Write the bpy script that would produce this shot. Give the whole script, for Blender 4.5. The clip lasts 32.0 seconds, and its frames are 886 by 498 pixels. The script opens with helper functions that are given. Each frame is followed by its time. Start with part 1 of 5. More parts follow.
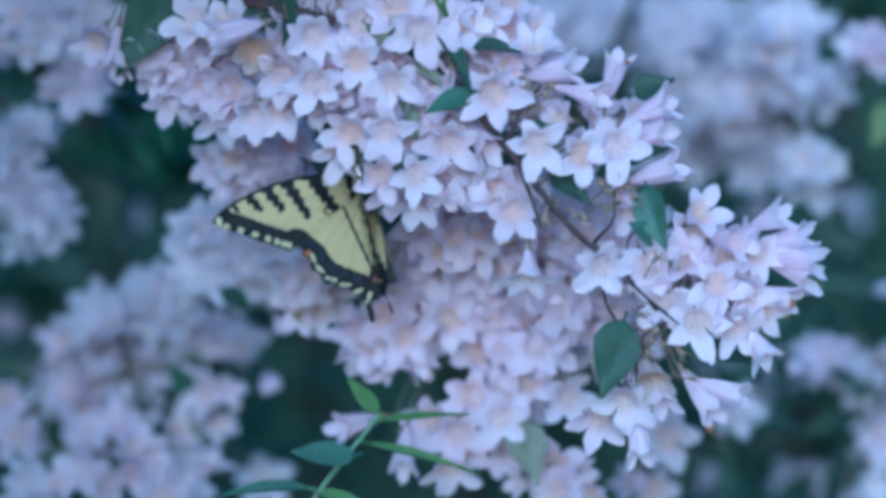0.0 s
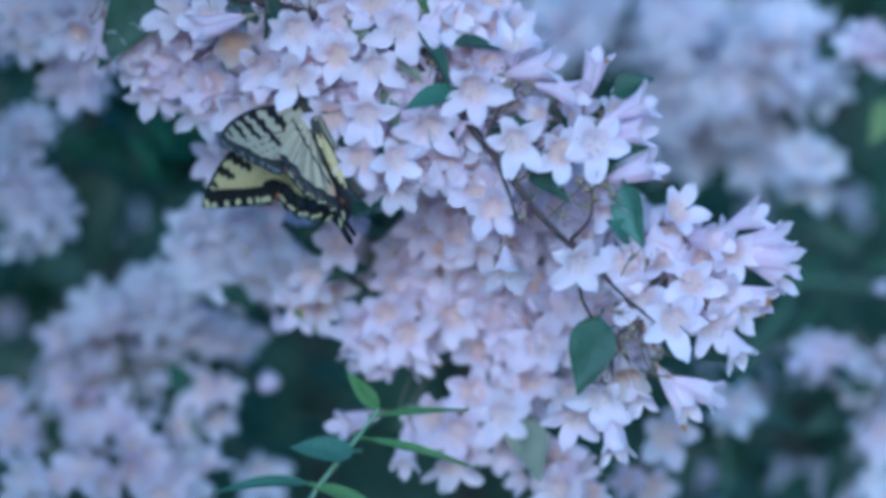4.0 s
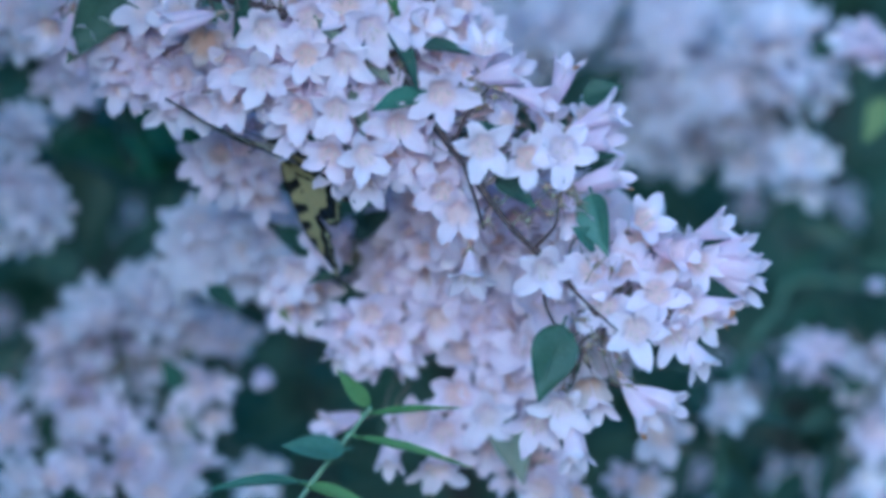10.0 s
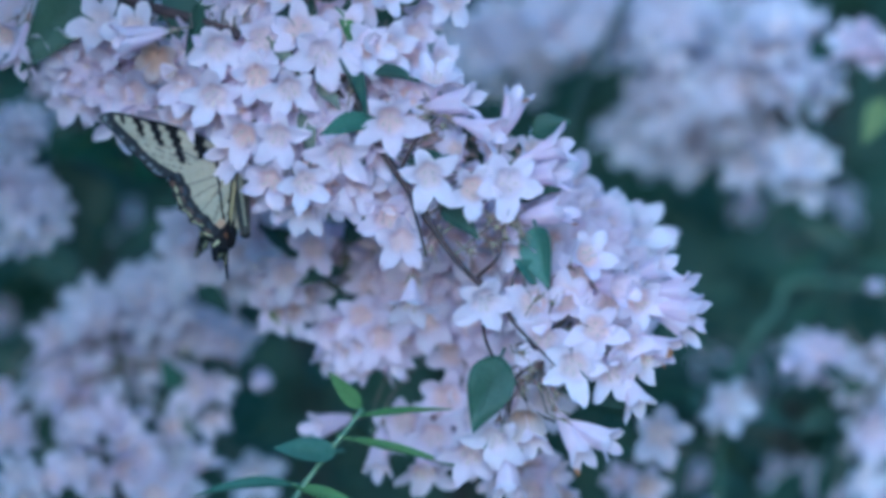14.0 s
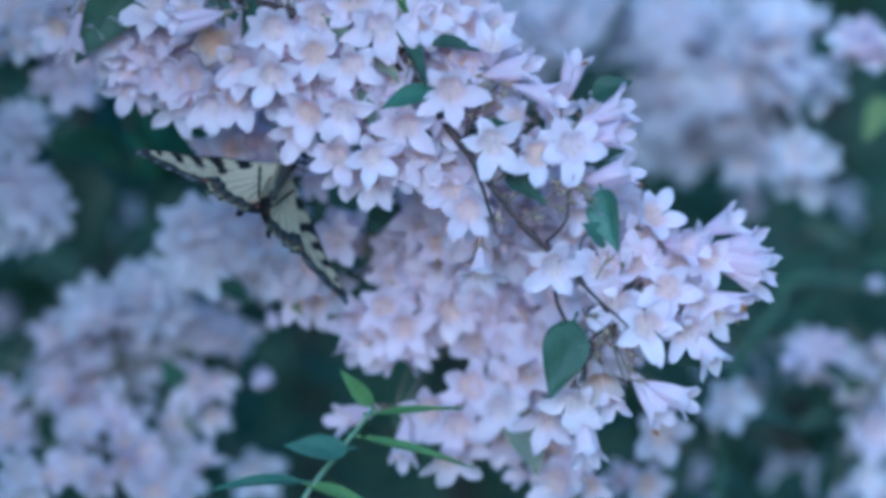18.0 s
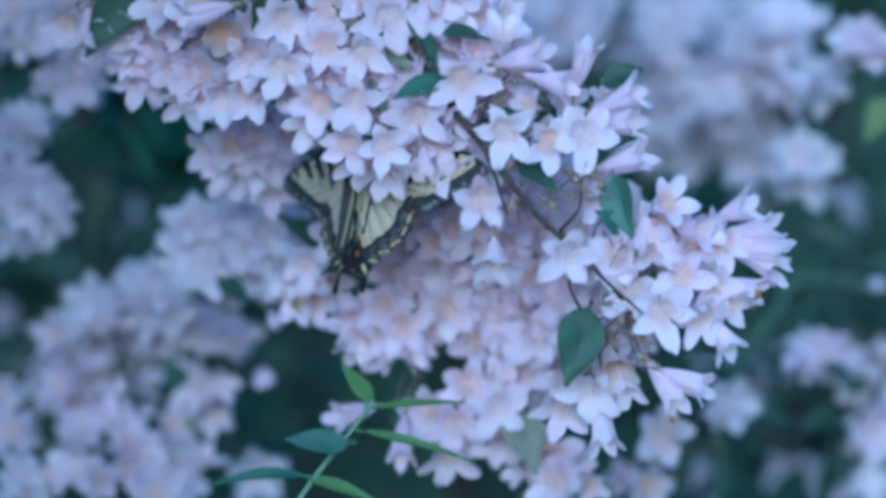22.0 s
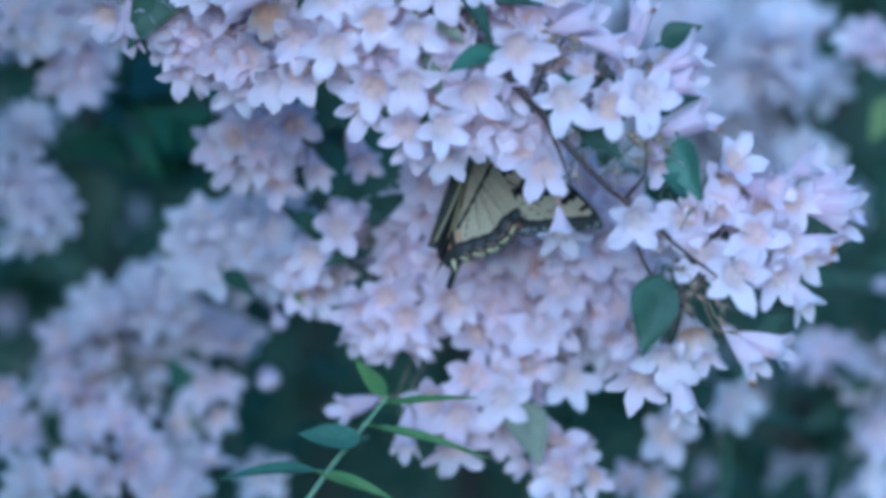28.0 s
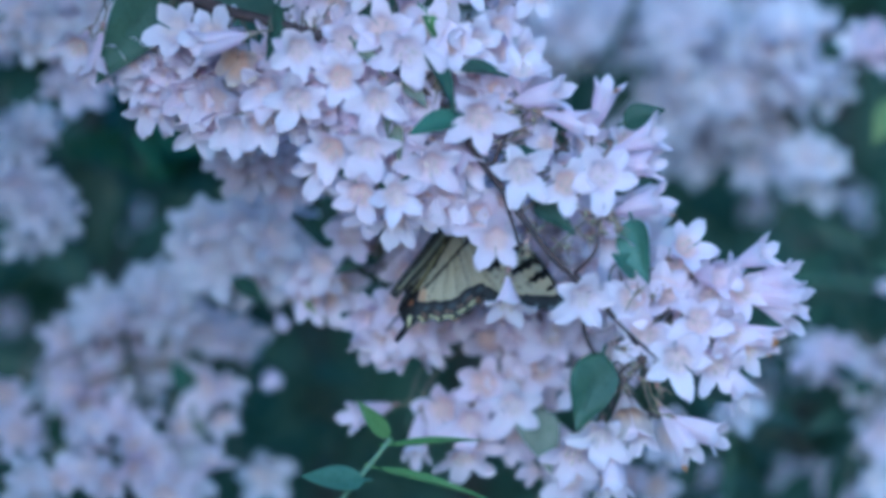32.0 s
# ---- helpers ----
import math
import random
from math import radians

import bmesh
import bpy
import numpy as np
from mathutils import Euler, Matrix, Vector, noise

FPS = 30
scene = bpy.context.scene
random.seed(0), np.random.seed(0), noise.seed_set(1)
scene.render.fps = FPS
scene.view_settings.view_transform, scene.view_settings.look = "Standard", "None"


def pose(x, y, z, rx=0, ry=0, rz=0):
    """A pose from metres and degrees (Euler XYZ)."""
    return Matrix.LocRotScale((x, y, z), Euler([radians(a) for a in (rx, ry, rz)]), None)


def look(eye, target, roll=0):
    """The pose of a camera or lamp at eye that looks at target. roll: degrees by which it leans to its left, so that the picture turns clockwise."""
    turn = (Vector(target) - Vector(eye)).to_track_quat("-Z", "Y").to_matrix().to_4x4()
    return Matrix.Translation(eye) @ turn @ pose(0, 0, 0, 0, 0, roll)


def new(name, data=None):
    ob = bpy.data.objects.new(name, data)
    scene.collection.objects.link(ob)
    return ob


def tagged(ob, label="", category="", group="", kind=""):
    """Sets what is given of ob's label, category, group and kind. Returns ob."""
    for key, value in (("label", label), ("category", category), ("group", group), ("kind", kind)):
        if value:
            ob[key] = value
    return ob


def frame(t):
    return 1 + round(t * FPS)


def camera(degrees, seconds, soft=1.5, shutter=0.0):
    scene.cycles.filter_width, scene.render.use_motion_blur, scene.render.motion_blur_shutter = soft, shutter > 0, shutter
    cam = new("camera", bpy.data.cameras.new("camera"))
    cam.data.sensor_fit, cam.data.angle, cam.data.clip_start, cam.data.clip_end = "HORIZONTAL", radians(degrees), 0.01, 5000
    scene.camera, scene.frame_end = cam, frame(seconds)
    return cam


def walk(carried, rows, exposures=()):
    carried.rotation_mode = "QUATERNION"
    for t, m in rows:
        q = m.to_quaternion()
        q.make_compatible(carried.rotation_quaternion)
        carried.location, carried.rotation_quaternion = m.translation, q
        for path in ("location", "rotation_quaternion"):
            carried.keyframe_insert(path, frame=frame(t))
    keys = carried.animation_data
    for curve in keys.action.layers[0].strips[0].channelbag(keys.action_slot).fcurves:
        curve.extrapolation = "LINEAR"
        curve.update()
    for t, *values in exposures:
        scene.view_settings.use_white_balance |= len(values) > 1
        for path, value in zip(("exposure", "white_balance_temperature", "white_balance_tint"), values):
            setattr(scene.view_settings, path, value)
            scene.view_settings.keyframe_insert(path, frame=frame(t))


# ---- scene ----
# A shrub in bloom seen through a long lens, and a swallowtail feeding on one spray of it.
# Plan grid: u runs to the right and v down, 1568 x 882 units over the field of view at the spray
# (0.28 m wide); y is the depth in metres behind the spray.
from mathutils import Quaternion

UNIT, REACH, HIGH = 0.28 / 1568, 1.332, 1.30
cam = camera(12, 32.0, soft=4.1)
cam.data.dof.use_dof = True
cam.data.dof.focus_distance = 1.335
cam.data.dof.aperture_fstop = 5.4

# seconds, yaw and pitch in degrees: the head of the tripod creeps a little
HEAD = [
    (0, 0.0238, 0.0353),
    (0.5, 0.0236, 0.0315),
    (1, 0.0233, 0.0236),
    (1.5, 0.0230, 0.0156),
    (2, 0.0230, 0.0115),
    (2.5, 0.0195, 0.0115),
    (3, 0.0156, 0.0115),
    (3.5, 0.0119, 0.0115),
    (5.5, 0.0000, 0.0000),
    (6, 0.0000, 0.0000),
    (6.5, -0.0038, 0.0000),
    (7, -0.0077, 0.0000),
    (7.5, -0.0154, -0.0038),
    (8, -0.0233, -0.0038),
    (8.5, -0.0353, -0.0038),
    (9, -0.0512, -0.0038),
    (9.5, -0.0630, -0.0115),
    (10, -0.0748, -0.0192),
    (10.5, -0.0824, -0.0271),
    (11, -0.0901, -0.0274),
    (11.5, -0.1016, -0.0236),
    (12, -0.1096, -0.0118),
    (12.5, -0.1137, -0.0077),
    (13, -0.1098, -0.0077),
    (13.5, -0.1022, -0.0077),
    (14, -0.0904, -0.0077),
    (14.5, -0.0826, -0.0058),
    (16.5, -0.0591, -0.0292),
    (17, -0.0591, -0.0271),
    (17.5, -0.0707, -0.0312),
    (18, -0.0783, -0.0389),
    (18.5, -0.0822, -0.0469),
    (19, -0.0745, -0.0469),
    (19.5, -0.0707, -0.0392),
    (20, -0.0707, -0.0353),
    (20.5, -0.0668, -0.0353),
    (21, -0.0630, -0.0353),
    (21.5, -0.0591, -0.0353),
    (22, -0.0589, -0.0353),
    (22.5, -0.0550, -0.0353),
    (23, -0.0471, -0.0312),
    (23.5, -0.0394, -0.0274),
    (24, -0.0353, -0.0236),
    (24.5, -0.0315, -0.0236),
    (25, -0.0236, -0.0195),
    (25.5, -0.0177, -0.0173),
    (27.5, 0.0061, -0.0234),
    (28, 0.0041, -0.0312),
    (28.5, 0.0118, -0.0430),
    (29, 0.0115, -0.0471),
    (29.5, 0.0195, -0.0474),
    (30, 0.0236, -0.0435),
    (30.5, 0.0315, -0.0356),
    (31, 0.0392, -0.0238),
    (31.5, 0.0430, -0.0079),
    (32, 0.0469, 0.0000),
]
walk(cam, [(t, pose(0, -REACH, HIGH, 90 + up, 0, turn)) for t, turn, up in HEAD],
     exposures=[(0, 0.77, 3650, -4), (32.0, 0.77, 3650, -4)])

# ---------------------------------------------------------------- light: open shade under a blue evening sky
world = bpy.data.worlds.new("sky")
scene.world = world
world.use_nodes = True
sky = world.node_tree.nodes.new("ShaderNodeTexSky")
sky.sky_type, sky.sun_disc = "NISHITA", False
sky.sun_elevation, sky.sun_rotation = radians(10), radians(187)
back = world.node_tree.nodes["Background"]
back.inputs[1].default_value = 0.15
world.node_tree.links.new(sky.outputs[0], back.inputs[0])
sun = new("sun", bpy.data.lights.new("sun", "SUN"))
sun.data.energy, sun.data.angle, sun.data.color = 1.2, radians(34), (1.0, 0.98, 0.98)
sun.matrix_world = look((-0.37, -3.0, 1.83), (0, 0, 1.3))


# ---------------------------------------------------------------- materials
def blank(name):
    m = bpy.data.materials.new(name)
    m.use_nodes = True
    t = m.node_tree
    return m, t, t.nodes["Principled BSDF"], t.nodes["Material Output"]


def node(t, kind, **sets):
    n = t.nodes.new(kind)
    for key, value in sets.items():
        n.inputs[key].default_value = value
    return n


def blend(t, how, a, b, fac):
    n = t.nodes.new("ShaderNodeMix")
    n.data_type, n.blend_type = "RGBA", how
    for slot, value in ((6, a), (7, b), (0, fac)):
        if isinstance(value, (float, int)):
            n.inputs[slot].default_value = value
        elif isinstance(value, tuple):
            n.inputs[slot].default_value = (*value, 1)
        else:
            t.links.new(value, n.inputs[slot])
    return n.outputs[2]


def ramp(t, source, a, b):
    n = node(t, "ShaderNodeMapRange", **{"From Min": a, "From Max": b})
    t.links.new(source, n.inputs["Value"])
    return n.outputs[0]


def spots(t, scale, detail=3.0, kind="Object"):
    c = t.nodes.new("ShaderNodeTexCoord")
    n = node(t, "ShaderNodeTexNoise", Scale=scale, Detail=detail)
    t.links.new(c.outputs[kind], n.inputs["Vector"])
    return n.outputs["Fac"]


def relief(t, height, p, strength, distance):
    n = node(t, "ShaderNodeBump", Strength=strength, Distance=distance)
    t.links.new(height, n.inputs["Height"])
    t.links.new(n.outputs[0], p.inputs["Normal"])


def thin(t, p, out, colour, share):
    """Lets part of the light pass through a petal, leaf or wing."""
    tr = t.nodes.new("ShaderNodeBsdfTranslucent")
    mix = node(t, "ShaderNodeMixShader", Fac=share)
    t.links.new(colour, tr.inputs["Color"])
    t.links.new(p.outputs[0], mix.inputs[1])
    t.links.new(tr.outputs[0], mix.inputs[2])
    t.links.new(mix.outputs[0], out.inputs["Surface"])


def petal_material(name, wash):
    m, t, p, out = blank(name)
    a = t.nodes.new("ShaderNodeVertexColor")
    a.layer_name = "pigment"
    info = t.nodes.new("ShaderNodeObjectInfo")
    c = blend(t, "MULTIPLY", a.outputs[0], wash, ramp(t, info.outputs["Random"], -0.2, 1.1))
    c = blend(t, "MULTIPLY", c, (0.95, 0.92, 0.95), ramp(t, spots(t, 260), 0.35, 0.75))
    c = blend(t, "MULTIPLY", c, (0.98, 0.96, 0.95), ramp(t, spots(t, 1400), 0.4, 0.7))
    t.links.new(c, p.inputs["Base Color"])
    p.inputs["Roughness"].default_value = 0.62
    p.inputs["Specular IOR Level"].default_value = 0.25
    relief(t, spots(t, 500), p, 0.3, 0.0008)
    thin(t, p, out, c, 0.62)
    return m


def leaf_material(name, dark, light, share=0.16, rough=0.5):
    m, t, p, out = blank(name)
    info = t.nodes.new("ShaderNodeObjectInfo")
    geo = t.nodes.new("ShaderNodeNewGeometry")
    c = blend(t, "MIX", dark, light, ramp(t, spots(t, 60), 0.3, 0.75))
    c = blend(t, "MIX", c, light, ramp(t, geo.outputs["Random Per Island"], 0.2, 1.5))
    c = blend(t, "MULTIPLY", c, (0.8, 0.9, 0.75), ramp(t, info.outputs["Random"], 0.0, 1.0))
    c = blend(t, "MULTIPLY", c, (0.75, 0.8, 0.7), ramp(t, spots(t, 900), 0.45, 0.7))
    t.links.new(c, p.inputs["Base Color"])
    p.inputs["Roughness"].default_value = rough
    p.inputs["Specular IOR Level"].default_value = 0.35
    relief(t, spots(t, 350), p, 0.35, 0.0012)
    thin(t, p, out, c, share)
    return m


def plain_material(name, dark, light, scale, rough=0.7, bump=0.4, depth=0.0008):
    m, t, p, out = blank(name)
    c = blend(t, "MIX", dark, light, ramp(t, spots(t, scale), 0.3, 0.7))
    c = blend(t, "MULTIPLY", c, (0.7, 0.7, 0.7), ramp(t, spots(t, scale * 6), 0.45, 0.75))
    t.links.new(c, p.inputs["Base Color"])
    p.inputs["Roughness"].default_value = rough
    relief(t, spots(t, scale * 4), p, bump, depth)
    return m


def wing_material():
    m, t, p, out = blank("wing_scales")
    a = t.nodes.new("ShaderNodeVertexColor")
    a.layer_name = "pigment"
    c = blend(t, "MULTIPLY", a.outputs[0], (0.86, 0.84, 0.78), ramp(t, spots(t, 900), 0.35, 0.7))
    t.links.new(c, p.inputs["Base Color"])
    p.inputs["Roughness"].default_value = 0.6
    p.inputs["Specular IOR Level"].default_value = 0.2
    relief(t, spots(t, 2600), p, 0.3, 0.0003)
    thin(t, p, out, c, 0.22)
    return m


PETAL = petal_material("petal", (0.98, 0.935, 0.97))
# Cooler petal copy: the blue skylight on far flowers is put into its colour
SKYLIT_PETAL = petal_material("skylit_petal", (0.95, 0.93, 0.96))
WITHER = petal_material("withered_petal", (0.92, 0.74, 0.58))
CALYX = plain_material("calyx", (0.18, 0.21, 0.10), (0.36, 0.20, 0.19), 500)
BARK = plain_material("young_bark", (0.026, 0.015, 0.014), (0.064, 0.036, 0.034), 300)
STALK = plain_material("flower_stalk", (0.14, 0.16, 0.10), (0.24, 0.15, 0.13), 400)
FAR_STEM = plain_material("shaded_stem", (0.035, 0.050, 0.030), (0.06, 0.075, 0.05), 200)
CANE = plain_material("cane_bark", (0.022, 0.020, 0.016), (0.05, 0.042, 0.034), 90, depth=0.003)
ANTHER = plain_material("anther", (0.72, 0.62, 0.50), (0.80, 0.72, 0.60), 900)
LEAF = leaf_material("shrub_leaf", (0.038, 0.064, 0.046), (0.066, 0.102, 0.072))
DARK_LEAF = leaf_material("inner_leaf", (0.036, 0.060, 0.042), (0.074, 0.115, 0.074), 0.16)
# Paler leaf green; the light on the left leaves is put into this colour
BRIGHTENED_LEAF = leaf_material("brightened_leaf", (0.070, 0.140, 0.075), (0.105, 0.185, 0.100), 0.30)
FRESH_LEAF = leaf_material("fresh_leaf", (0.13, 0.21, 0.075), (0.20, 0.29, 0.11), 0.30)
BLUE_LEAF = leaf_material("glaucous_leaf", (0.085, 0.150, 0.120), (0.13, 0.205, 0.165), 0.26)
OLIVE_LEAF = leaf_material("fading_leaf", (0.24, 0.25, 0.19), (0.32, 0.31, 0.25), 0.3, 0.7)
LIME_LEAF = leaf_material("yellowing_leaf", (0.26, 0.29, 0.11), (0.34, 0.36, 0.16), 0.35)
GREEN_STEM = plain_material("green_stem", (0.14, 0.21, 0.12), (0.20, 0.27, 0.17), 200)
WING = wing_material()
FUR = plain_material("body_fur", (0.015, 0.013, 0.012), (0.05, 0.042, 0.03), 800, 0.85)
STRIPE = plain_material("body_stripe", (0.16, 0.14, 0.09), (0.24, 0.21, 0.13), 800, 0.85)
EYE = plain_material("eye", (0.01, 0.009, 0.008), (0.02, 0.018, 0.016), 900, 0.2, 0.05)
SOIL = plain_material("lawn", (0.07, 0.11, 0.04), (0.13, 0.17, 0.07), 14, 0.95, 0.8, 0.03)


# ---------------------------------------------------------------- tools
def at(u, v, y=0.0):
    k = UNIT * (REACH + y) / REACH
    return Vector(((u - 784) * k, y, HIGH - (v - 441) * k))


def facing(fx, fz):
    """A direction given by its share to the right and upwards; the rest comes forward."""
    return Vector((fx, -math.sqrt(max(0.03, 1 - fx * fx - fz * fz)), fz)).normalized()


def make(name, verts, faces, material, pigment=None, smooth=True):
    me = bpy.data.meshes.new(name)
    me.from_pydata([tuple(v) for v in verts], [], faces)
    me.materials.append(material)
    if smooth:
        me.polygons.foreach_set("use_smooth", [True] * len(me.polygons))
    if pigment is not None:
        layer = me.color_attributes.new("pigment", "FLOAT_COLOR", "POINT")
        flat = np.ones((len(verts), 4), dtype=np.float32)
        flat[:, :3] = pigment
        layer.data.foreach_set("color", flat.ravel())
    me.update()
    return me


def part(name, me, parent, m=None, label=""):
    ob = new(name, me)
    ob.parent = parent
    if m is not None:
        ob.matrix_basis = m
    return tagged(ob, label) if label else ob


def thing(name, place, label, category, group=""):
    ob = new(name)
    ob.empty_display_size = 0.02
    ob.location = place
    return tagged(ob, label, category, group)


def smooth_line(points, steps=6):
    p = [Vector(a) for a in points]
    p = [p[0] * 2 - p[1], *p, p[-1] * 2 - p[-2]]
    line = []
    for i in range(1, len(p) - 2):
        for k in range(steps):
            s = k / steps
            line.append(0.5 * (2 * p[i] + (p[i + 1] - p[i - 1]) * s
                               + (2 * p[i - 1] - 5 * p[i] + 4 * p[i + 1] - p[i + 2]) * s * s
                               + (3 * p[i] - p[i - 1] - 3 * p[i + 1] + p[i + 2]) * s ** 3))
    return line + [p[-2]]


def tube(points, r0, r1, sides=8, steps=6, knots=0.0):
    """Vertices and faces of a tapering round stem along a smooth line, with closed ends."""
    line = smooth_line(points, steps) if len(points) > 2 else [Vector(a) for a in points]
    verts, faces, side = [], [], Vector((0.3, 0.2, 0.9))
    for i, c in enumerate(line):
        d = (line[min(i + 1, len(line) - 1)] - line[max(i - 1, 0)]).normalized()
        a = d.cross(side)
        a = (a if a.length > 0.05 else d.cross(Vector((1, 0, 0)))).normalized()
        b = d.cross(a)
        r = r0 + (r1 - r0) * i / max(1, len(line) - 1)
        r *= 1 + knots * max(0, noise.noise(c * 140)) * 2
        for k in range(sides):
            w = 2 * math.pi * k / sides
            verts.append(c + (a * math.cos(w) + b * math.sin(w)) * r)
    n = len(line)
    for i in range(n - 1):
        for k in range(sides):
            j = (k + 1) % sides
            faces.append((i * sides + k, i * sides + j, (i + 1) * sides + j, (i + 1) * sides + k))
    faces.append(tuple(range(sides))[::-1])
    faces.append(tuple((n - 1) * sides + k for k in range(sides)))
    return verts, faces


def joined(pieces):
    verts, faces = [], []
    for v, f in pieces:
        n = len(verts)
        verts += list(v)
        faces += [tuple(i + n for i in q) for q in f]
    return verts, faces


# ---------------------------------------------------------------- flowers
CREAM, THROAT, BLUSH = np.array((0.94, 0.905, 0.93)), np.array((0.95, 0.755, 0.60)), np.array((0.95, 0.80, 0.91))

RUST, PINK = np.array((0.55, 0.30, 0.12)), np.array((1.005, 0.980, 1.0))


def corolla(name, material, tube_long, mouth, lobe, spread, seed, glow=1.0, tone=1.0, notch=0.30, rust=0, plump=False):
    """A five-lobed funnel-shaped flower; it opens along +z, base at the origin. Sizes in mm."""
    verts, faces, tint = [], [], []
    outer = [(0.0, 0.20), (0.2, 0.26), (0.42, 0.42), (0.66, 0.66), (0.86, 0.88), (1.0, 1.0)]
    inner = [(0.74, 0.02), (0.75, 0.28), (0.78, 0.52), (0.84, 0.74), (0.92, 0.90), (1.0, 0.99)]
    if plump:
        outer = [(0.0, 0.24), (0.15, 0.40), (0.36, 0.64), (0.62, 0.84), (0.84, 0.95), (1.0, 1.0)]
    waves = (0.14, 0.32, 0.52, 0.72, 0.87, 0.96, 1.0)
    across = 9
    notch *= 1 + 0.3 * math.sin(seed * 2.7)
    for shell, rings in ((0, outer), (1, inner)):
        for s in range(5):
            mid = 2 * math.pi * s / 5 + 0.07 * math.sin(seed * 2.3 + s * 3.7)
            grow = 1.02 + 0.17 * math.cos(mid) + 0.12 * math.sin(seed * 3.1 + s * 2.3)
            curl, roll = 0.9 * math.sin(seed * 1.7 + s * 2.9), 2.2 * math.sin(seed + s * 4.1)
            first = len(verts)
            for z, r in rings:
                for k in range(across):
                    w = mid + (k / (across - 1) - 0.5) * 2 * math.pi / 5
                    rr = mouth * r * (1 + 0.06 * math.cos(5 * (w - mid)))
                    verts.append((rr * math.cos(w), rr * math.sin(w), tube_long * z))
                    if shell:
                        g = glow * (1.0 if r < 0.6 else 0.8 if r < 0.8 else 0.5 if r < 0.95 else 0.22)
                        tint.append((THROAT * g + CREAM * (1 - g)) * tone)
                    else:
                        tint.append((BLUSH * (0.55 - 0.35 * z) + CREAM * (0.45 + 0.35 * z)) * tone)
            for v in waves:
                half = (math.pi / 5) * (1 - notch * min(1, v * 1.5)) * max(0.0, 1 - (v * 0.97) ** (1.7 + 1.3 * math.sin(seed + s * 1.3) ** 2)) ** 0.62
                half *= (1 + 0.07 * math.sin(v * 9 + seed * 3 + s * 2)) * (1.08 - 0.14 * v)
                for k in range(across):
                    q = k / (across - 1) * 2 - 1
                    w = mid + q * half + 0.07 * v * roll
                    long = lobe * grow * (v - 0.10 * v * q * q - 0.10 * v ** 4 * max(0.0, math.cos(q * (3 + seed % 3) + seed + s * 1.9))
                                         + 0.075 * v ** 3 * math.sin(q * 9 + seed * 7 + s * 3))
                    rr = mouth + long * spread
                    z = tube_long + long * math.sqrt(max(0, 1 - spread ** 2)) + 0.55 * math.sin(v * 2.2) \
                        - (0.35 + curl) * v * v * spread + 0.38 * v * math.sin(q * 3.4 + seed + s) + 0.28 * v * v * math.sin(q * 8 + seed * 5 + s * 2) + 0.35 * v * q * q + 0.2 * shell
                    verts.append((rr * math.cos(w), rr * math.sin(w), z))
                    edge = 0.15 * glow * max(0.0, 1 - v / 0.35) if shell else 0
                    tint.append(RUST if s < rust and v > 0.6 + 0.2 * q * q else (THROAT * edge + CREAM * (1 - edge)) * tone)
            rows = len(rings) + len(waves)
            for i in range(rows - 1):
                for k in range(across - 1):
                    a = first + i * across + k
                    q = (a, a + 1, a + across + 1, a + across)
                    faces.append(q if shell == 0 else q[::-1])
    return make(name, [(a * 0.001, b * 0.001, c * 0.001) for a, b, c in verts], faces, material, np.array(tint))


def calyx_mesh(seed):
    """A small bristly cup with five narrow spreading sepals and a thin curved stalk behind it. Sizes in mm."""
    rnd = random.Random(seed)
    pieces = [tube([(0, 0, -2.6), (0, 0, -1.4), (0, 0, 0.2), (0, 0, 1.0)], 0.7, 1.15, 8, 3)]
    for s in range(5):
        w = 2 * math.pi * s / 5 + rnd.uniform(-0.2, 0.2)
        c, d = math.cos(w), math.sin(w)
        pieces.append(tube([(c * 0.8, d * 0.8, 0.4), (c * 2.0, d * 2.0, 1.6), (c * 3.0, d * 3.0, 3.4 + rnd.uniform(-1, 1))], 0.26, 0.10, 5, 3))
    for s in range(9):
        w, z = rnd.uniform(0, 6.3), rnd.uniform(-2.4, 0.6)
        c, d = math.cos(w), math.sin(w)
        pieces.append(tube([(c * 0.7, d * 0.7, z), (c * 1.9, d * 1.9, z + rnd.uniform(-0.3, 0.8))], 0.10, 0.04, 4))
    pieces.append(tube([(0, 0, -2.4), (0.6, 0.3, -5.0), (rnd.uniform(-2, 2), rnd.uniform(-2, 2), -9.0)], 0.34, 0.30, 6, 4))
    v, f = joined(pieces)
    return make("calyx", [Vector(a) * 0.001 for a in v], f, CALYX)


def stamen_mesh(seed):
    """Four pale filaments with small anthers, standing in the flower's mouth. Sizes in mm."""
    rnd = random.Random(seed)
    pieces = []
    for s in range(4):
        w = 1.57 * s + rnd.uniform(-0.3, 0.3)
        c, d, z = math.cos(w), math.sin(w), rnd.uniform(10.6, 11.8)
        pieces.append(tube([(c * 1.0, d * 1.0, 6.4), (c * 1.7, d * 1.7, 9.0), (c * 1.9, d * 1.9, z)], 0.16, 0.13, 5, 3))
        pieces.append(tube([(c * 1.9, d * 1.9, z - 0.2), (c * 2.1, d * 2.1, z + 0.4), (c * 2.3, d * 2.3, z + 0.8)], 0.34, 0.26, 6, 2))
    v, f = joined(pieces)
    return make("stamen_tuft", [Vector(a) * 0.001 for a in v], f, ANTHER)


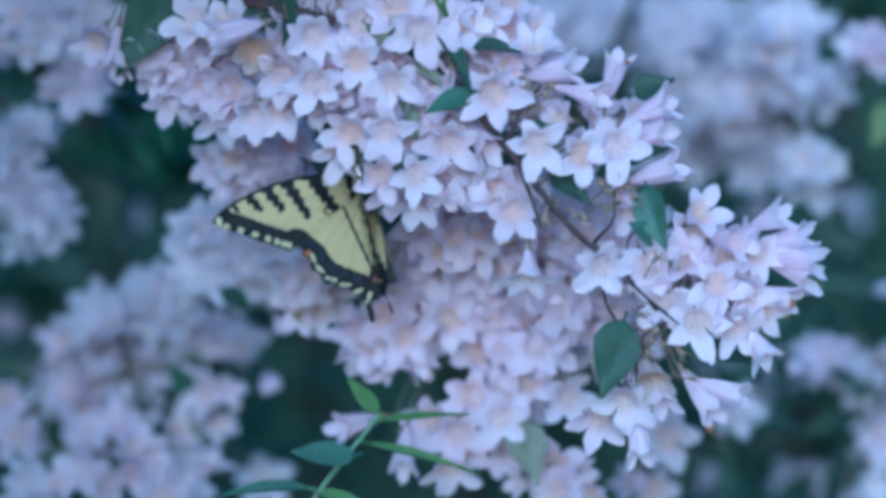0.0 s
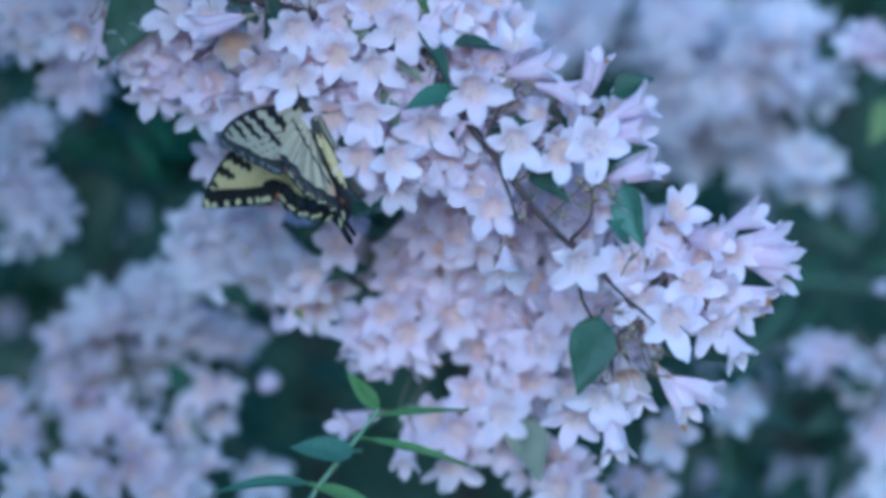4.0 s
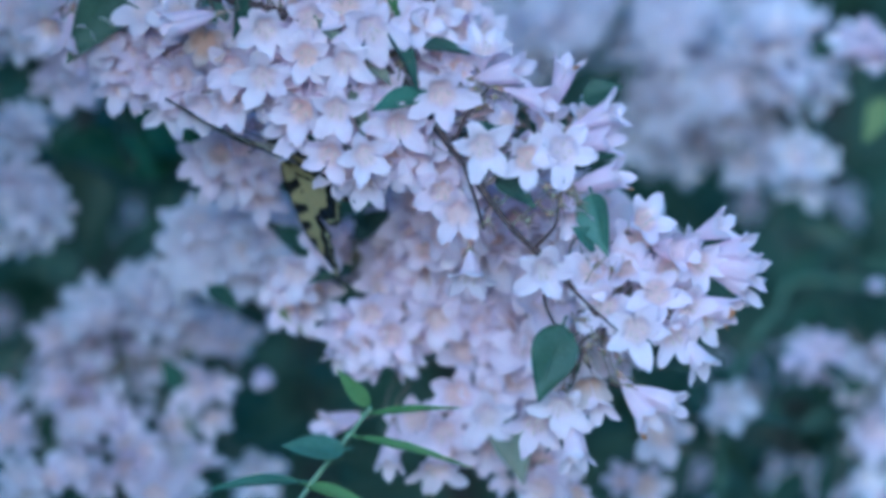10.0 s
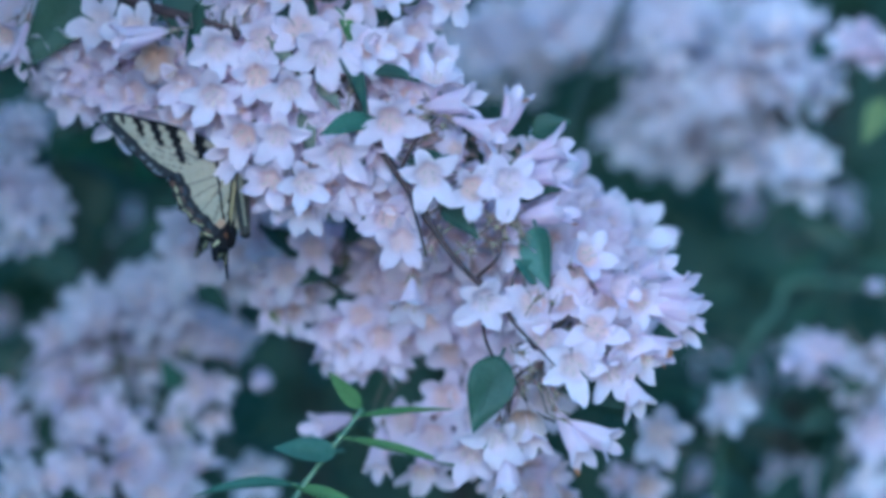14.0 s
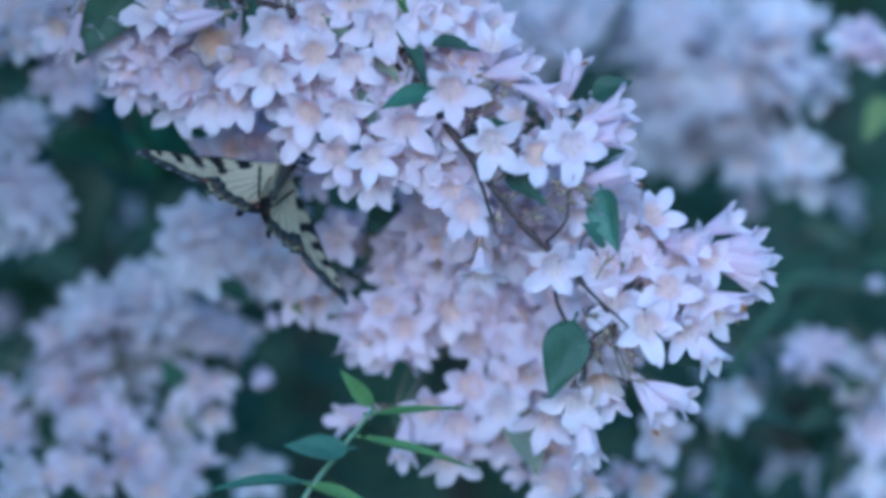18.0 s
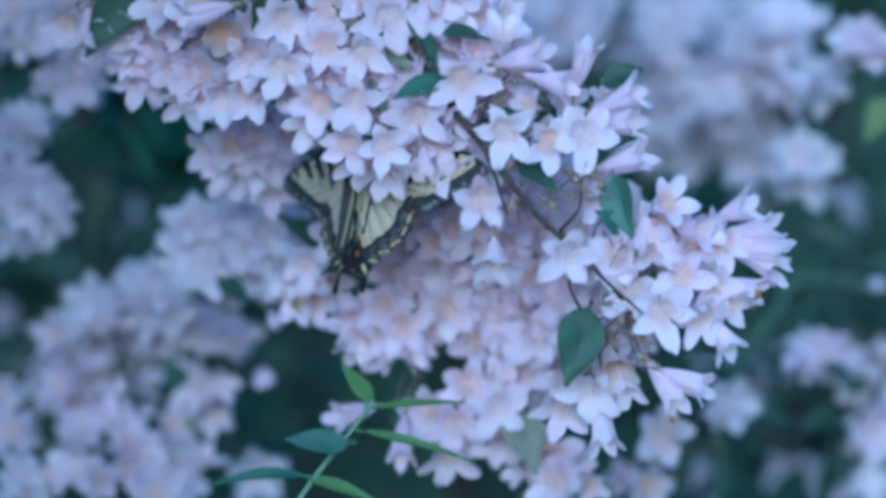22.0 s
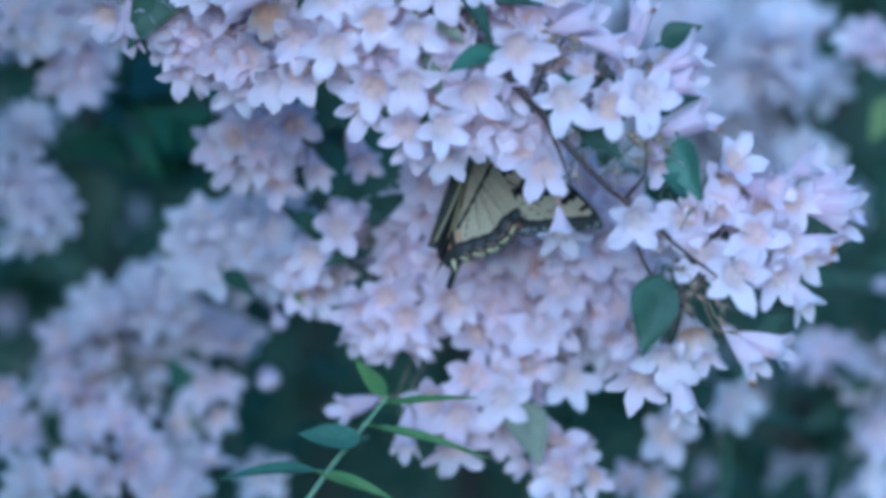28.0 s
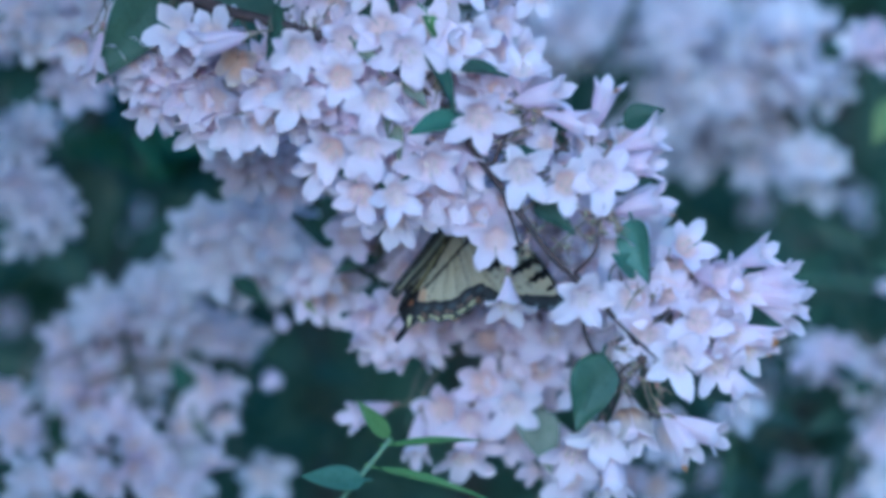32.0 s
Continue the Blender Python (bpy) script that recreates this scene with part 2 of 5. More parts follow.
def bud_mesh():
    """A closed, plump bud. Sizes in mm."""
    verts, faces, tint = [], [], []
    prof = [(0, 0.7), (2, 1.0), (5, 2.0), (8, 2.8), (10.5, 2.5), (12, 1.4), (12.6, 0.2)]
    for z, r in prof:
        for k in range(10):
            w = 2 * math.pi * k / 10
            rr = r * (1 + 0.08 * math.cos(5 * w))
            verts.append((rr * math.cos(w) * 0.001, rr * math.sin(w) * 0.001, z * 0.001))
            tint.append(BLUSH * (0.8 - z * 0.04) + CREAM * (0.2 + z * 0.04))
    for i in range(len(prof) - 1):
        for k in range(10):
            j = (k + 1) % 10
            faces.append((i * 10 + k, i * 10 + j, i * 10 + 10 + j, i * 10 + 10 + k))
    return make("bud", verts, faces, PETAL, np.array(tint))


OPEN = [corolla("flower", PETAL, 10.5, 4.3, 6.0, 0.90, s, 0.50 + 0.2 * (s % 3), PINK, 0.28) for s in range(6)]
WIDE = [corolla("flower", PETAL, 10.0, 4.4, 6.6, 0.97, s + 20, 0.32 + 0.2 * (s % 3), PINK, 0.32) for s in range(5)]
BELL = [corolla("flower", PETAL, 14.0, 3.8, 4.6, 0.48 + 0.05 * (s % 3), s + 40, 0.4, PINK, 0.24, plump=s % 2 == 0) for s in range(6)]
RUSTY = [corolla("flower", PETAL, 14.0, 3.7, 4.6, 0.45, s + 50, 0.4, PINK, 0.26, 1 + s, s == 0) for s in range(2)]
DULL = [corolla("flower", PETAL, 10.5, 4.3, 6.0, 0.84, s + 60, 0.36 + 0.15 * (s % 3), PINK * 0.98, 0.25) for s in range(6)]
PALE_KIND = [corolla("flower", SKYLIT_PETAL, 10.5, 4.4, 6.2, 0.88, s + 90, 0.12 + 0.14 * (s % 3), 0.98, 0.27) for s in range(7)]
BROWN = [corolla("flower", WITHER, 11.0, 4.2, 4.2, 0.7, s + 80, 1.0, 0.80) for s in range(2)]
CALYXES = [calyx_mesh(s) for s in range(4)]
STAMENS = [stamen_mesh(s) for s in range(3)]
BUD = bud_mesh()
KINDS = {"o": OPEN, "w": WIDE, "b": BELL, "d": DULL, "x": BROWN, "r": RUSTY, "f": PALE_KIND}
FRONT = {"o": 11.3, "w": 10.5, "b": 14.5, "d": 11.3, "x": 12.0, "r": 15.0, "f": 11.3}


def aim(base, direction, roll, size):
    q = Vector(direction).to_track_quat("Z", "Y").to_matrix().to_4x4()
    return Matrix.Translation(base) @ q @ pose(0, 0, 0, 0, 0, roll) @ Matrix.Diagonal((size, size, size, 1))


LAST = [None]


def bloom(branch, mouth, direction, kind, size, rnd, calyx=True):
    """One flower with its mouth at a place; returns where its stalk begins."""
    d = Vector(direction)
    base = Vector(mouth) - branch.location - d * FRONT[kind] * 0.001 * size
    label = "withered brownish flower" if kind == "x" else ""
    f = LAST[0] = part("flower", rnd.choice(KINDS[kind]), branch, aim(base, d, rnd.gauss(-90, 40), size), label)
    if calyx:
        part("calyx", rnd.choice(CALYXES), f, None)
        if kind in "ow":
            part("stamen_tuft", rnd.choice(STAMENS), f, None)
    return base - d * 0.008 * size


def nearest(line, p):
    return min(line, key=lambda c: (c - p).length)


def stalks(branch, line, ends, r=0.00026):
    """The thin stalks that tie the flowers to the stem, as one part."""
    pieces = []
    for e in ends:
        c = nearest(line, e)
        w = e.x * 5100 + e.z * 3700
        bow = Vector((0.004 * math.sin(w), 0.006 + 0.003 * math.sin(w * 1.7), 0.003 + 0.003 * math.cos(w * 2.3)))
        pieces.append(tube([c, (c * 0.6 + e * 0.4) + bow, (c * 0.2 + e * 0.8) + bow * 0.6, e], r * 1.6, r, 5, 3))
    v, f = joined(pieces)
    ob = part("stalk_tangle", make("stalk_tangle", v, f, STALK), branch, None, "thin greenish-brown flower stalks")
    tagged(ob, kind="stuff")


def leaf_mesh(name, long, wide, material, fold=0.25, droop=0.25, pointed=1.0, seed=0, sway=0.0):
    """An ovate leaf along +x with its face to +z: a folded midrib, a drooping tip, side veins as ripples."""
    verts, faces = [], []
    n, m = 13, 9
    for i in range(n):
        s = i / (n - 1)
        half = wide / 2 * (math.sin(math.pi * min(1, s ** 0.72)) ** (0.75 + 0.25 * pointed)) * (1 - 0.25 * s * pointed) + wide * 0.012
        for k in range(m):
            q = k / (m - 1) * 2 - 1
            ripple = 0.018 * wide * math.sin(s * 34 - abs(q) * 7) * abs(q) + 0.02 * wide * math.sin(seed + s * 9 + q * 4)
            z = abs(q) * half * fold - droop * long * s * s * 0.6 + ripple
            verts.append((long * s, q * half + sway * long * s * s, z))
    for i in range(n - 1):
        for k in range(m - 1):
            a = i * m + k
            faces.append((a, a + 1, a + m + 1, a + m))
    top = len(verts)
    verts += [(x, y, z - 0.00025) for x, y, z in verts]
    faces += [tuple(i + top for i in f[::-1]) for f in faces[:]]
    v, f = tube([(-long * 0.10, 0, 0.0005), (0, 0, 0), (long * 0.4, 0, -droop * long * 0.1), (long * 0.85, sway * long * 0.7, -droop * long * 0.42)],
                0.0006, 0.0002, 5, 3)
    w = len(verts)
    return make(name, list(verts) + list(v), faces + [tuple(i + w for i in q) for q in f], material)


def leaf(branch, a, b, wide, material, up=(0.1, -1, 0.35), fold=0.25, droop=0.2, name="leaf", label="", seed=0, sway=0.0):
    """A leaf from its stalk a to its tip b, facing up."""
    a, b = Vector(a), Vector(b)
    x = (b - a).normalized()
    z = Vector(up) - x * x.dot(Vector(up))
    z.normalize()
    y = z.cross(x)
    m = Matrix((x, y, z)).transposed().to_4x4()
    m.translation = a - branch.location
    return part(name, leaf_mesh(name, (b - a).length, wide, material, fold, droop, 1.0, seed, sway), branch, m, label)


def stem(branch, points, r0, r1, material=BARK, name="stem", sides=8, knots=0.25, label=""):
    local = [Vector(p) - branch.location for p in points]
    v, f = tube(local, r0, r1, sides, 8, knots)
    part(name, make(name, v, f, material), branch, None, label)
    return smooth_line(local, 8)


def fill(branch, line_ends, patches, rnd, kinds, calyx=False, size=(0.80, 1.18), droop=0.38, lean=0.0):
    """Flowers scattered over rounded masses: centre u, v, half width, half height, depth from, to, number."""
    for u, v, du, dv, y0, y1, number in patches:
        made, placed = 0, []
        while made < number:
            made += 1
            best, far = None, -1
            for _ in range(7):
                r, w = math.sqrt(rnd.random()), rnd.uniform(0, 2 * math.pi)
                c = (u + du * r * math.cos(w), v + dv * r * math.sin(w), r, w)
                d = min((math.hypot(c[0] - p[0], c[1] - p[1]) for p in placed), default=1e9)
                if d > far:
                    best, far = c, d
            placed.append(best)
            bu, bv, r, w = best
            y = y0 + (y1 - y0) * (0.25 * rnd.random() + 0.75 * r * r)
            d = facing(lean + 0.5 * r * math.cos(w) + rnd.gauss(0, 0.32), -0.5 * r * math.sin(w) - droop + rnd.gauss(0, 0.30))
            line_ends.append(bloom(branch, at(bu, bv, y), d, rnd.choice(kinds), rnd.uniform(*size), rnd, calyx))


# ---------------------------------------------------------------- the ground and the shrub's framework
grid = 40
gv = [((i / grid - 0.5) * 160, (j / grid - 0.5) * 160, 0.0) for j in range(grid + 1) for i in range(grid + 1)]
gf = [(j * (grid + 1) + i, j * (grid + 1) + i + 1, (j + 1) * (grid + 1) + i + 1, (j + 1) * (grid + 1) + i) for j in range(grid) for i in range(grid)]
ground = tagged(new("ground", make("ground", gv, gf, SOIL)), "dark mown lawn under and around the shrub", "lawn", kind="structure")


def leaf_cloud(name, spots_, long, material, seed):
    """Many small folded leaves as one mesh: each place is a centre, its scatter and a number."""
    rs = np.random.RandomState(seed)
    base = np.array([(0, 0, 0), (0.25, 0.20, 0.05), (0.25, 0, 0), (0.25, -0.20, 0.05), (0.6, 0.22, 0.03), (0.6, 0, -0.03),
                     (0.6, -0.22, 0.03), (1, 0, -0.14)])
    quads = [(0, 2, 1), (0, 3, 2), (1, 2, 5, 4), (2, 3, 6, 5), (4, 5, 7), (5, 6, 7)]
    verts, faces = [], []
    for c, spread, number in spots_:
        p = np.array(c) + rs.normal(0, 1, (number, 3)) * np.array(spread)
        x = rs.normal(0, 1, (number, 3)) * (1, 1, 0.6) + (0, -0.3, -0.35)
        x /= np.linalg.norm(x, axis=1)[:, None]
        z = rs.normal(0, 0.55, (number, 3)) + (0, -0.45, 0.8)
        z -= x * (x * z).sum(1)[:, None]
        z /= np.linalg.norm(z, axis=1)[:, None]
        y = np.cross(z, x)
        size = long * rs.uniform(0.6, 1.25, number)
        for i in range(number):
            n = len(verts)
            verts += list(p[i] + (base[:, :1] * x[i] + base[:, 1:2] * y[i] + base[:, 2:] * z[i]) * size[i])
            faces += [tuple(n + k for k in q) for q in quads]
    return make(name, verts, faces, material)


shrub = thing("shrub", (0.05, 0.62, 0), "large flowering shrub with arching canes and dark leaves", "shrub")
rnd = random.Random(4)
cane_tops = [(-0.42, 0.56, 1.75), (-0.20, 0.60, 1.65), (0.02, 0.64, 1.70), (0.24, 0.66, 1.65), (0.46, 0.60, 1.60), (-0.62, 0.72, 1.6),
             (0.66, 0.80, 1.65), (-0.10, 0.95, 1.8), (0.30, 1.00, 1.8)]
for x, y, z in cane_tops:
    foot = (0.05 + x * 0.22, 0.62 + (y - 0.62) * 0.3, -0.05)
    mid = (x * 0.65, y + 0.10, z * 0.62)
    stem(shrub, [foot, mid, (x, y, z), (x * 1.15, y - 0.16, z * 0.93)], 0.011, 0.003, CANE, "cane", 8, 0.1)
clouds = []
for x, y, z in cane_tops:
    for k in range(9):
        s = 0.25 + 0.75 * k / 8
        clouds.append(((x * (0.3 + 0.7 * s), y + 0.14 * (1 - s) + 0.02, z * s), (0.13, 0.07, 0.11), 34))
ob = part("foliage", leaf_cloud("foliage", [((a[0] - 0.05, a[1] - 0.62, a[2]), b, n) for a, b, n in clouds], 0.062, DARK_LEAF, 8), shrub, None,
          "dense dark green foliage")
tagged(ob, kind="stuff")

# Unseen cane and leaves, added out of view to shade the left background
stem(shrub, [(-0.06, 0.55, -0.05), (-0.30, 0.20, 0.65), (-0.33, -0.02, 1.12), (-0.26, -0.30, 1.30), (-0.25, -0.45, 1.26)], 0.010, 0.002, CANE, "cane", 8, 0.1)
clouds = [((x, y, z), (0.026, 0.05, 0.05), 46) for x, y in ((-0.25, -0.45), (-0.26, -0.30), (-0.29, -0.14), (-0.33, 0.04)) for z in (1.02, 1.13, 1.24, 1.35)]
ob = part("side_foliage", leaf_cloud("side_foliage", [((a[0] - 0.05, a[1] - 0.62, a[2]), b, n) for a, b, n in clouds], 0.055, DARK_LEAF, 28), shrub, None,
          "unseen leaves added on the left to shade the far clusters")
tagged(ob, kind="stuff")
# Leaf canopy added above the view to dim the left clusters and spray
clouds = [((x, y, z), (0.06, 0.05, 0.04), 24) for x in (-0.42, -0.32, -0.22) for y in (0.03, 0.12) for z in (1.54, 1.64)]
clouds += [((x, y, 1.51), (0.04, 0.04, 0.025), 30) for x in (-0.20, -0.13, -0.07) for y in (-0.14, -0.07, 0.0)]
ob = part("overhang", leaf_cloud("overhang", [((a[0] - 0.05, a[1] - 0.62, a[2]), b, n) for a, b, n in clouds], 0.055, DARK_LEAF, 18), shrub, None,
          "unseen leaf canopy added above to shade the sprays on the left")
tagged(ob, kind="stuff")

hedge = thing("hedge", (0, 1.75, 0), "tall dark green hedge behind the shrub", "hedge")
core_v, core_f = [], []
for j in range(15):
    for i in range(41):
        x, z = (i / 40 - 0.5) * 5.6, j / 14 * 3.2
        core_v.append((x, 0.10 + 0.10 * noise.noise((x * 1.5, z * 1.5, 3)), z))
for j in range(14):
    for i in range(40):
        a = j * 41 + i
        core_f.append((a, a + 1, a + 42, a + 41))
top = len(core_v)
core_v += [(x, y + 0.5, z) for x, y, z in core_v]
core_f += [tuple(i + top for i in f[::-1]) for f in core_f[:]]
edge = [j * 41 for j in range(15)] + [14 * 41 + i for i in range(1, 41)] + [j * 41 + 40 for j in range(13, -1, -1)]
core_f += [(a, a + top, b + top, b) for a, b in zip(edge[:-1], edge[1:])]
part("twiggy_core", make("twiggy_core", core_v, core_f, DARK_LEAF), hedge)
ob = part("foliage", leaf_cloud("foliage", [(((i / 27 - 0.5) * 5.4, 0.0, 0.2 + j * 0.28), (0.16, 0.08, 0.14), 26) for i in range(28) for j in range(11)],
                                0.075, DARK_LEAF, 9), hedge)
tagged(ob, kind="stuff")


# ---------------------------------------------------------------- the spray at the front
SPRAYS = "sprays of the flowering shrub"
PIVOT_A = at(905, 265, 0.0)
spray = thing("flowering_branch", PIVOT_A, "arching spray crowded with pale pink bell-shaped flowers, swaying", "branch", SPRAYS)
rnd = random.Random(11)
line = stem(spray, [at(-420, -330, 0.10), at(60, -150, 0.06), at(330, -30, 0.035), at(480, 12, 0.02), at(640, 62, 0.012), at(752, 142, 0.006),
                    at(850, 265, 0.0), at(955, 405, -0.004), at(1050, 495, 0.0), at(1125, 585, 0.004)], 0.0022, 0.0006)
ends = []
# place u, v; depth; share to the right and upwards; kind
CROWN = [(290, 90, .042, -.2, -.2, "d"), (238, 82, .046, -.6, -.1, "d"), (255, 132, .044, -.3, -.6, "d"), (325, 140, .040, -.1, -.5, "d"),
         (262, 170, .046, -.2, -.8, "d"), (370, 150, .036, 0, -.3, "d"), (385, 190, .040, .1, -.6, "d"), (345, 205, .042, -.2, -.8, "d"),
         (430, 170, .032, .1, -.4, "d"), (330, 62, .038, -.2, 0, "d")]
MIDDLE = [(408, 85, .010, 0, -.25, "x"), (362, 30, .020, -.2, .2, "d"), (352, 50, .000, -.9, -.25, "b"), (455, 190, .018, 0, -.5, "d"),
          (408, 200, .024, -.1, -.5, "d"), (300, 22, .026, -.3, .2, "d"), (164, 98, .040, -.1, -.93, "b"), (190, 55, .046, -.2, -.9, "b"), (130, 60, .05, -.3, -.6, "o"), (518, 60, 0, .1, -.35, "o"), (597, 40, .002, .1, -.1, "o"),
          (590, 106, -.002, 0, -.25, "o"), (515, 146, .000, 0, -.3, "o"), (458, 130, .010, -.3, -.3, "d"), (705, 60, -.004, .1, -.3, "w"),
          (660, 18, .002, 0, .1, "o")]
INNER = [(656, 128, -.008, .05, -.45, "w"), (640, 212, -.008, -.02, -.40, "w"), (575, 215, .004, -.3, -.4, "o"), (692, 292, -.006, .1, -.2, "o"),
         (627, 292, .000, -.2, -.3, "o"), (752, 240, -.004, .1, -.5, "w"), (820, 245, .002, .45, -.6, "b"), (690, 345, .006, 0, -.75, "d"),
         (740, 302, .006, .1, -.6, "d"), (785, 288, .006, .1, -.5, "d"), (650, 318, .010, -.1, -.6, "d"), (560, 250, .012, -.2, -.5, "d"),
         (722, 316, .010, -.1, -.6, "d"), (775, 310, .010, .1, -.6, "d"), (832, 314, .012, .2, -.5, "d"), (880, 312, .012, .1, -.4, "d")]
UPPER = [(832, 172, -.008, .02, -.35, "w"), (785, 40, .002, .2, .1, "o"), (825, 45, .004, .3, -.2, "o"), (745, 15, .002, .1, .2, "o"),
         (905, 85, .000, .05, .75, "o"), (965, 128, .000, .85, .15, "b"), (1010, 180, -.002, .85, -.25, "b"), (1052, 122, .002, .25, .85, "r"),
         (1132, 200, .002, .85, .35, "b"), (1125, 248, .004, .9, .12, "b"), (905, 266, -.008, 0, -.25, "w"), (985, 285, -.006, .1, -.2, "o"),
         (1048, 270, -.006, .1, -.05, "w")]
TIP = [(1142, 312, .000, .85, .25, "r"), (1066, 390, .002, .05, -.7, "b"), (862, 385, .004, 0, -.2, "d"), (884, 500, .004, 0, -.90, "o"), (834, 346, .010, 0, -.3, "o"),
       (1015, 485, -.006, .1, -.35, "w"), (1196, 390, .000, .45, .35, "o"), (1255, 445, -.004, .5, -.05, "b"), (1325, 405, .002, .75, .3, "b"),
       (1368, 445, .002, .88, .1, "b"), (1292, 470, .000, .45, -.2, "o"), (1384, 482, .000, .9, -.1, "b"), (1372, 508, .004, .85, -.3, "b"),
       (1216, 522, -.008, 0, 0, "w"), (1275, 545, -.004, .4, -.3, "o"), (1180, 590, -.010, 0, -.2, "w")]
LOWER = [(1250, 600, -.004, .3, -.5, "o"), (1340, 552, .000, .85, -.35, "r"), (1295, 645, .000, .45, -.8, "b"), (1302, 580, .000, .5, -.6, "o"),
         (1120, 545, .000, -.2, -.2, "o"), (1100, 482, .002, -.2, 0, "o"), (1155, 470, .006, 0, .2, "o"), (1180, 430, .010, 0, .3, "o"),
         (1096, 690, -.006, .1, -.75, "x"), (1045, 728, -.004, -.1, -.5, "w"), (1110, 725, .000, .2, -.85, "b"), (1200, 742, .002, .5, -.75, "r"), (1245, 718, .000, .88, -.35, "b"),
         (1072, 810, .002, .1, -.93, "b"), (1000, 760, .010, -.2, -.6, "o"), (1240, 480, .008, .1, .1, "o")]
LADEN = []
for bunch in (CROWN, MIDDLE, INNER, UPPER, TIP, LOWER):
    for u, v, y, fx, fz, kind in bunch:
        ends.append(bloom(spray, at(u, v, y), facing(fx, fz), kind, rnd.uniform(0.94, 1.10), rnd))
        if bunch is INNER:
            LADEN.append(LAST[0])
fill(spray, ends, [(330, 95, 110, 80, .040, .060, 24), (560, 100, 130, 95, .006, .026, 34), (700, 165, 130, 110, .004, .022, 36),
                   (850, 105, 85, 95, .008, .024, 14), (965, 215, 70, 60, .010, .024, 6), (700, -60, 260, 60, .0, .03, 16),
                   (1080, 490, 50, 40, .016, .028, 3)], rnd, "odd", True, (0.72, 1.02), droop=0.20)
fill(spray, ends, [(1225, 500, 80, 80, .010, .024, 12), (1085, 230, 40, 50, .016, .028, 2)], rnd, "obb", True, (0.75, 1.05), lean=0.45, droop=0.1)
stalks(spray, line, ends)
for u, v, fx, fz in ((1030, 350, .3, .3), (1060, 345, .6, .2), (1105, 600, .4, -.3), (1145, 615, .5, -.4), (1090, 640, .1, -.7), (1150, 640, .7, -.5),
                     (890, 160, .5, .3), (905, 190, .4, 0), (1085, 570, .2, -.2), (915, 395, -.1, -.9), (985, 395, .2, -.6), (1025, 380, 0, -.5),
                     (1135, 480, .5, .5), (760, 120, .2, .4), (1045, 365, .2, -.3), (1075, 360, .5, -.1), (1050, 330, .4, .4), (1020, 335, -.2, .2),
                     (1120, 625, .2, -.6), (1095, 615, -.1, -.4), (1160, 600, .6, -.2), (880, 175, .3, .5), (925, 175, .6, .4), (1110, 470, .3, .3)):
    part("bare_calyx", rnd.choice(CALYXES), spray, aim(at(u, v, -.004) - PIVOT_A, facing(fx + rnd.uniform(-.6, .6), fz + rnd.uniform(-.6, .6)), rnd.uniform(0, 360), rnd.uniform(0.75, 1.05)))
for a, b, c in (((1000, 440), (1070, 520), (1150, 592)), ((1125, 585), (1075, 620), (1068, 715)),
                ((1075, 620), (1110, 670), (1150, 690)), ((868, 290), (890, 350), (908, 410)), ((1000, 440), (1035, 400), (1040, 340)),
                ((1015, 525), (1020, 550), (1035, 580)), ((850, 265), (880, 200), (915, 160))):
    stem(spray, [at(*a, -.001), at(*b, -.004), at(*c, -.004)], 0.0007, 0.0004, BARK, "twig", 6, 0.2)
leaf(spray, at(1050, 577, -.006), at(1004, 714, -.012), 0.0165, LEAF, (.2, -1, .1), 0.10, 0.05, sway=0.03)
leaf(spray, at(800, 166, -.004), at(708, 196, -.012), 0.0095, BLUE_LEAF, (0, -.8, .7), 0.2, 0.1)
leaf(spray, at(735, 55, 0), at(795, 160, -.010), 0.0085, LEAF, (.8, -.8, .2), 0.5, 0.1)
leaf(spray, at(790, 80, .004), at(880, 88, -.004), 0.008, LEAF, (0, -.6, .8), 0.2, 0.2)
leaf(spray, at(1098, 345, .002), at(1118, 452, -.006), 0.0125, BLUE_LEAF, (-.5, -.9, .1), 0.5, 0.3)
leaf(spray, at(1110, 440, .002), at(1070, 405, -.006), 0.0085, BLUE_LEAF, (.1, -1, .4), 0.3, 0.2)
leaf(spray, at(1060, 300, .010), at(1135, 270, .004), 0.0085, LEAF, (0, -.7, .7), 0.3, 0.2)
leaf(spray, at(930, 320, .006), at(1000, 365, -.002), 0.0095, LEAF, (.2, -.8, .5), 0.4, 0.2)
leaf(spray, at(875, 232, .004), at(940, 228, -.002), 0.0065, LEAF, (0, -.6, .8), 0.3, 0.2)
leaf(spray, at(1080, 180, .012), at(1150, 150, .008), 0.0100, LEAF, (0, -.8, .5), 0.3, 0.2)
leaf(spray, at(285, -70, .050), at(172, 114, .035), 0.0215, DARK_LEAF, (.5, -1, .3), 0.2, 0.15)
leaf(spray, at(480, -20, .020), at(470, 70, .010), 0.007, LEAF, (.6, -.7, .2), 0.3, 0.2)
leaf(spray, at(1190, 610, .014), at(1290, 655, .010), 0.016, LEAF, (0, -.8, .6), 0.2, 0.2)
leaf(spray, at(610, 40, .004), at(670, 95, -.002), 0.005, OLIVE_LEAF, (.2, -.8, .5), 0.4, 0.2)
leaf(spray, at(700, 115, .004), at(742, 150, -.002), 0.006, OLIVE_LEAF, (.2, -.8, .5), 0.4, 0.2)
leaf(spray, at(670, 165, .006), at(700, 250, .000), 0.007, OLIVE_LEAF, (.6, -.8, .2), 0.4, 0.2)
leaf(spray, at(780, 70, .006), at(730, -30, .002), 0.007, FRESH_LEAF, (.2, -.8, .5), 0.4, 0.2)

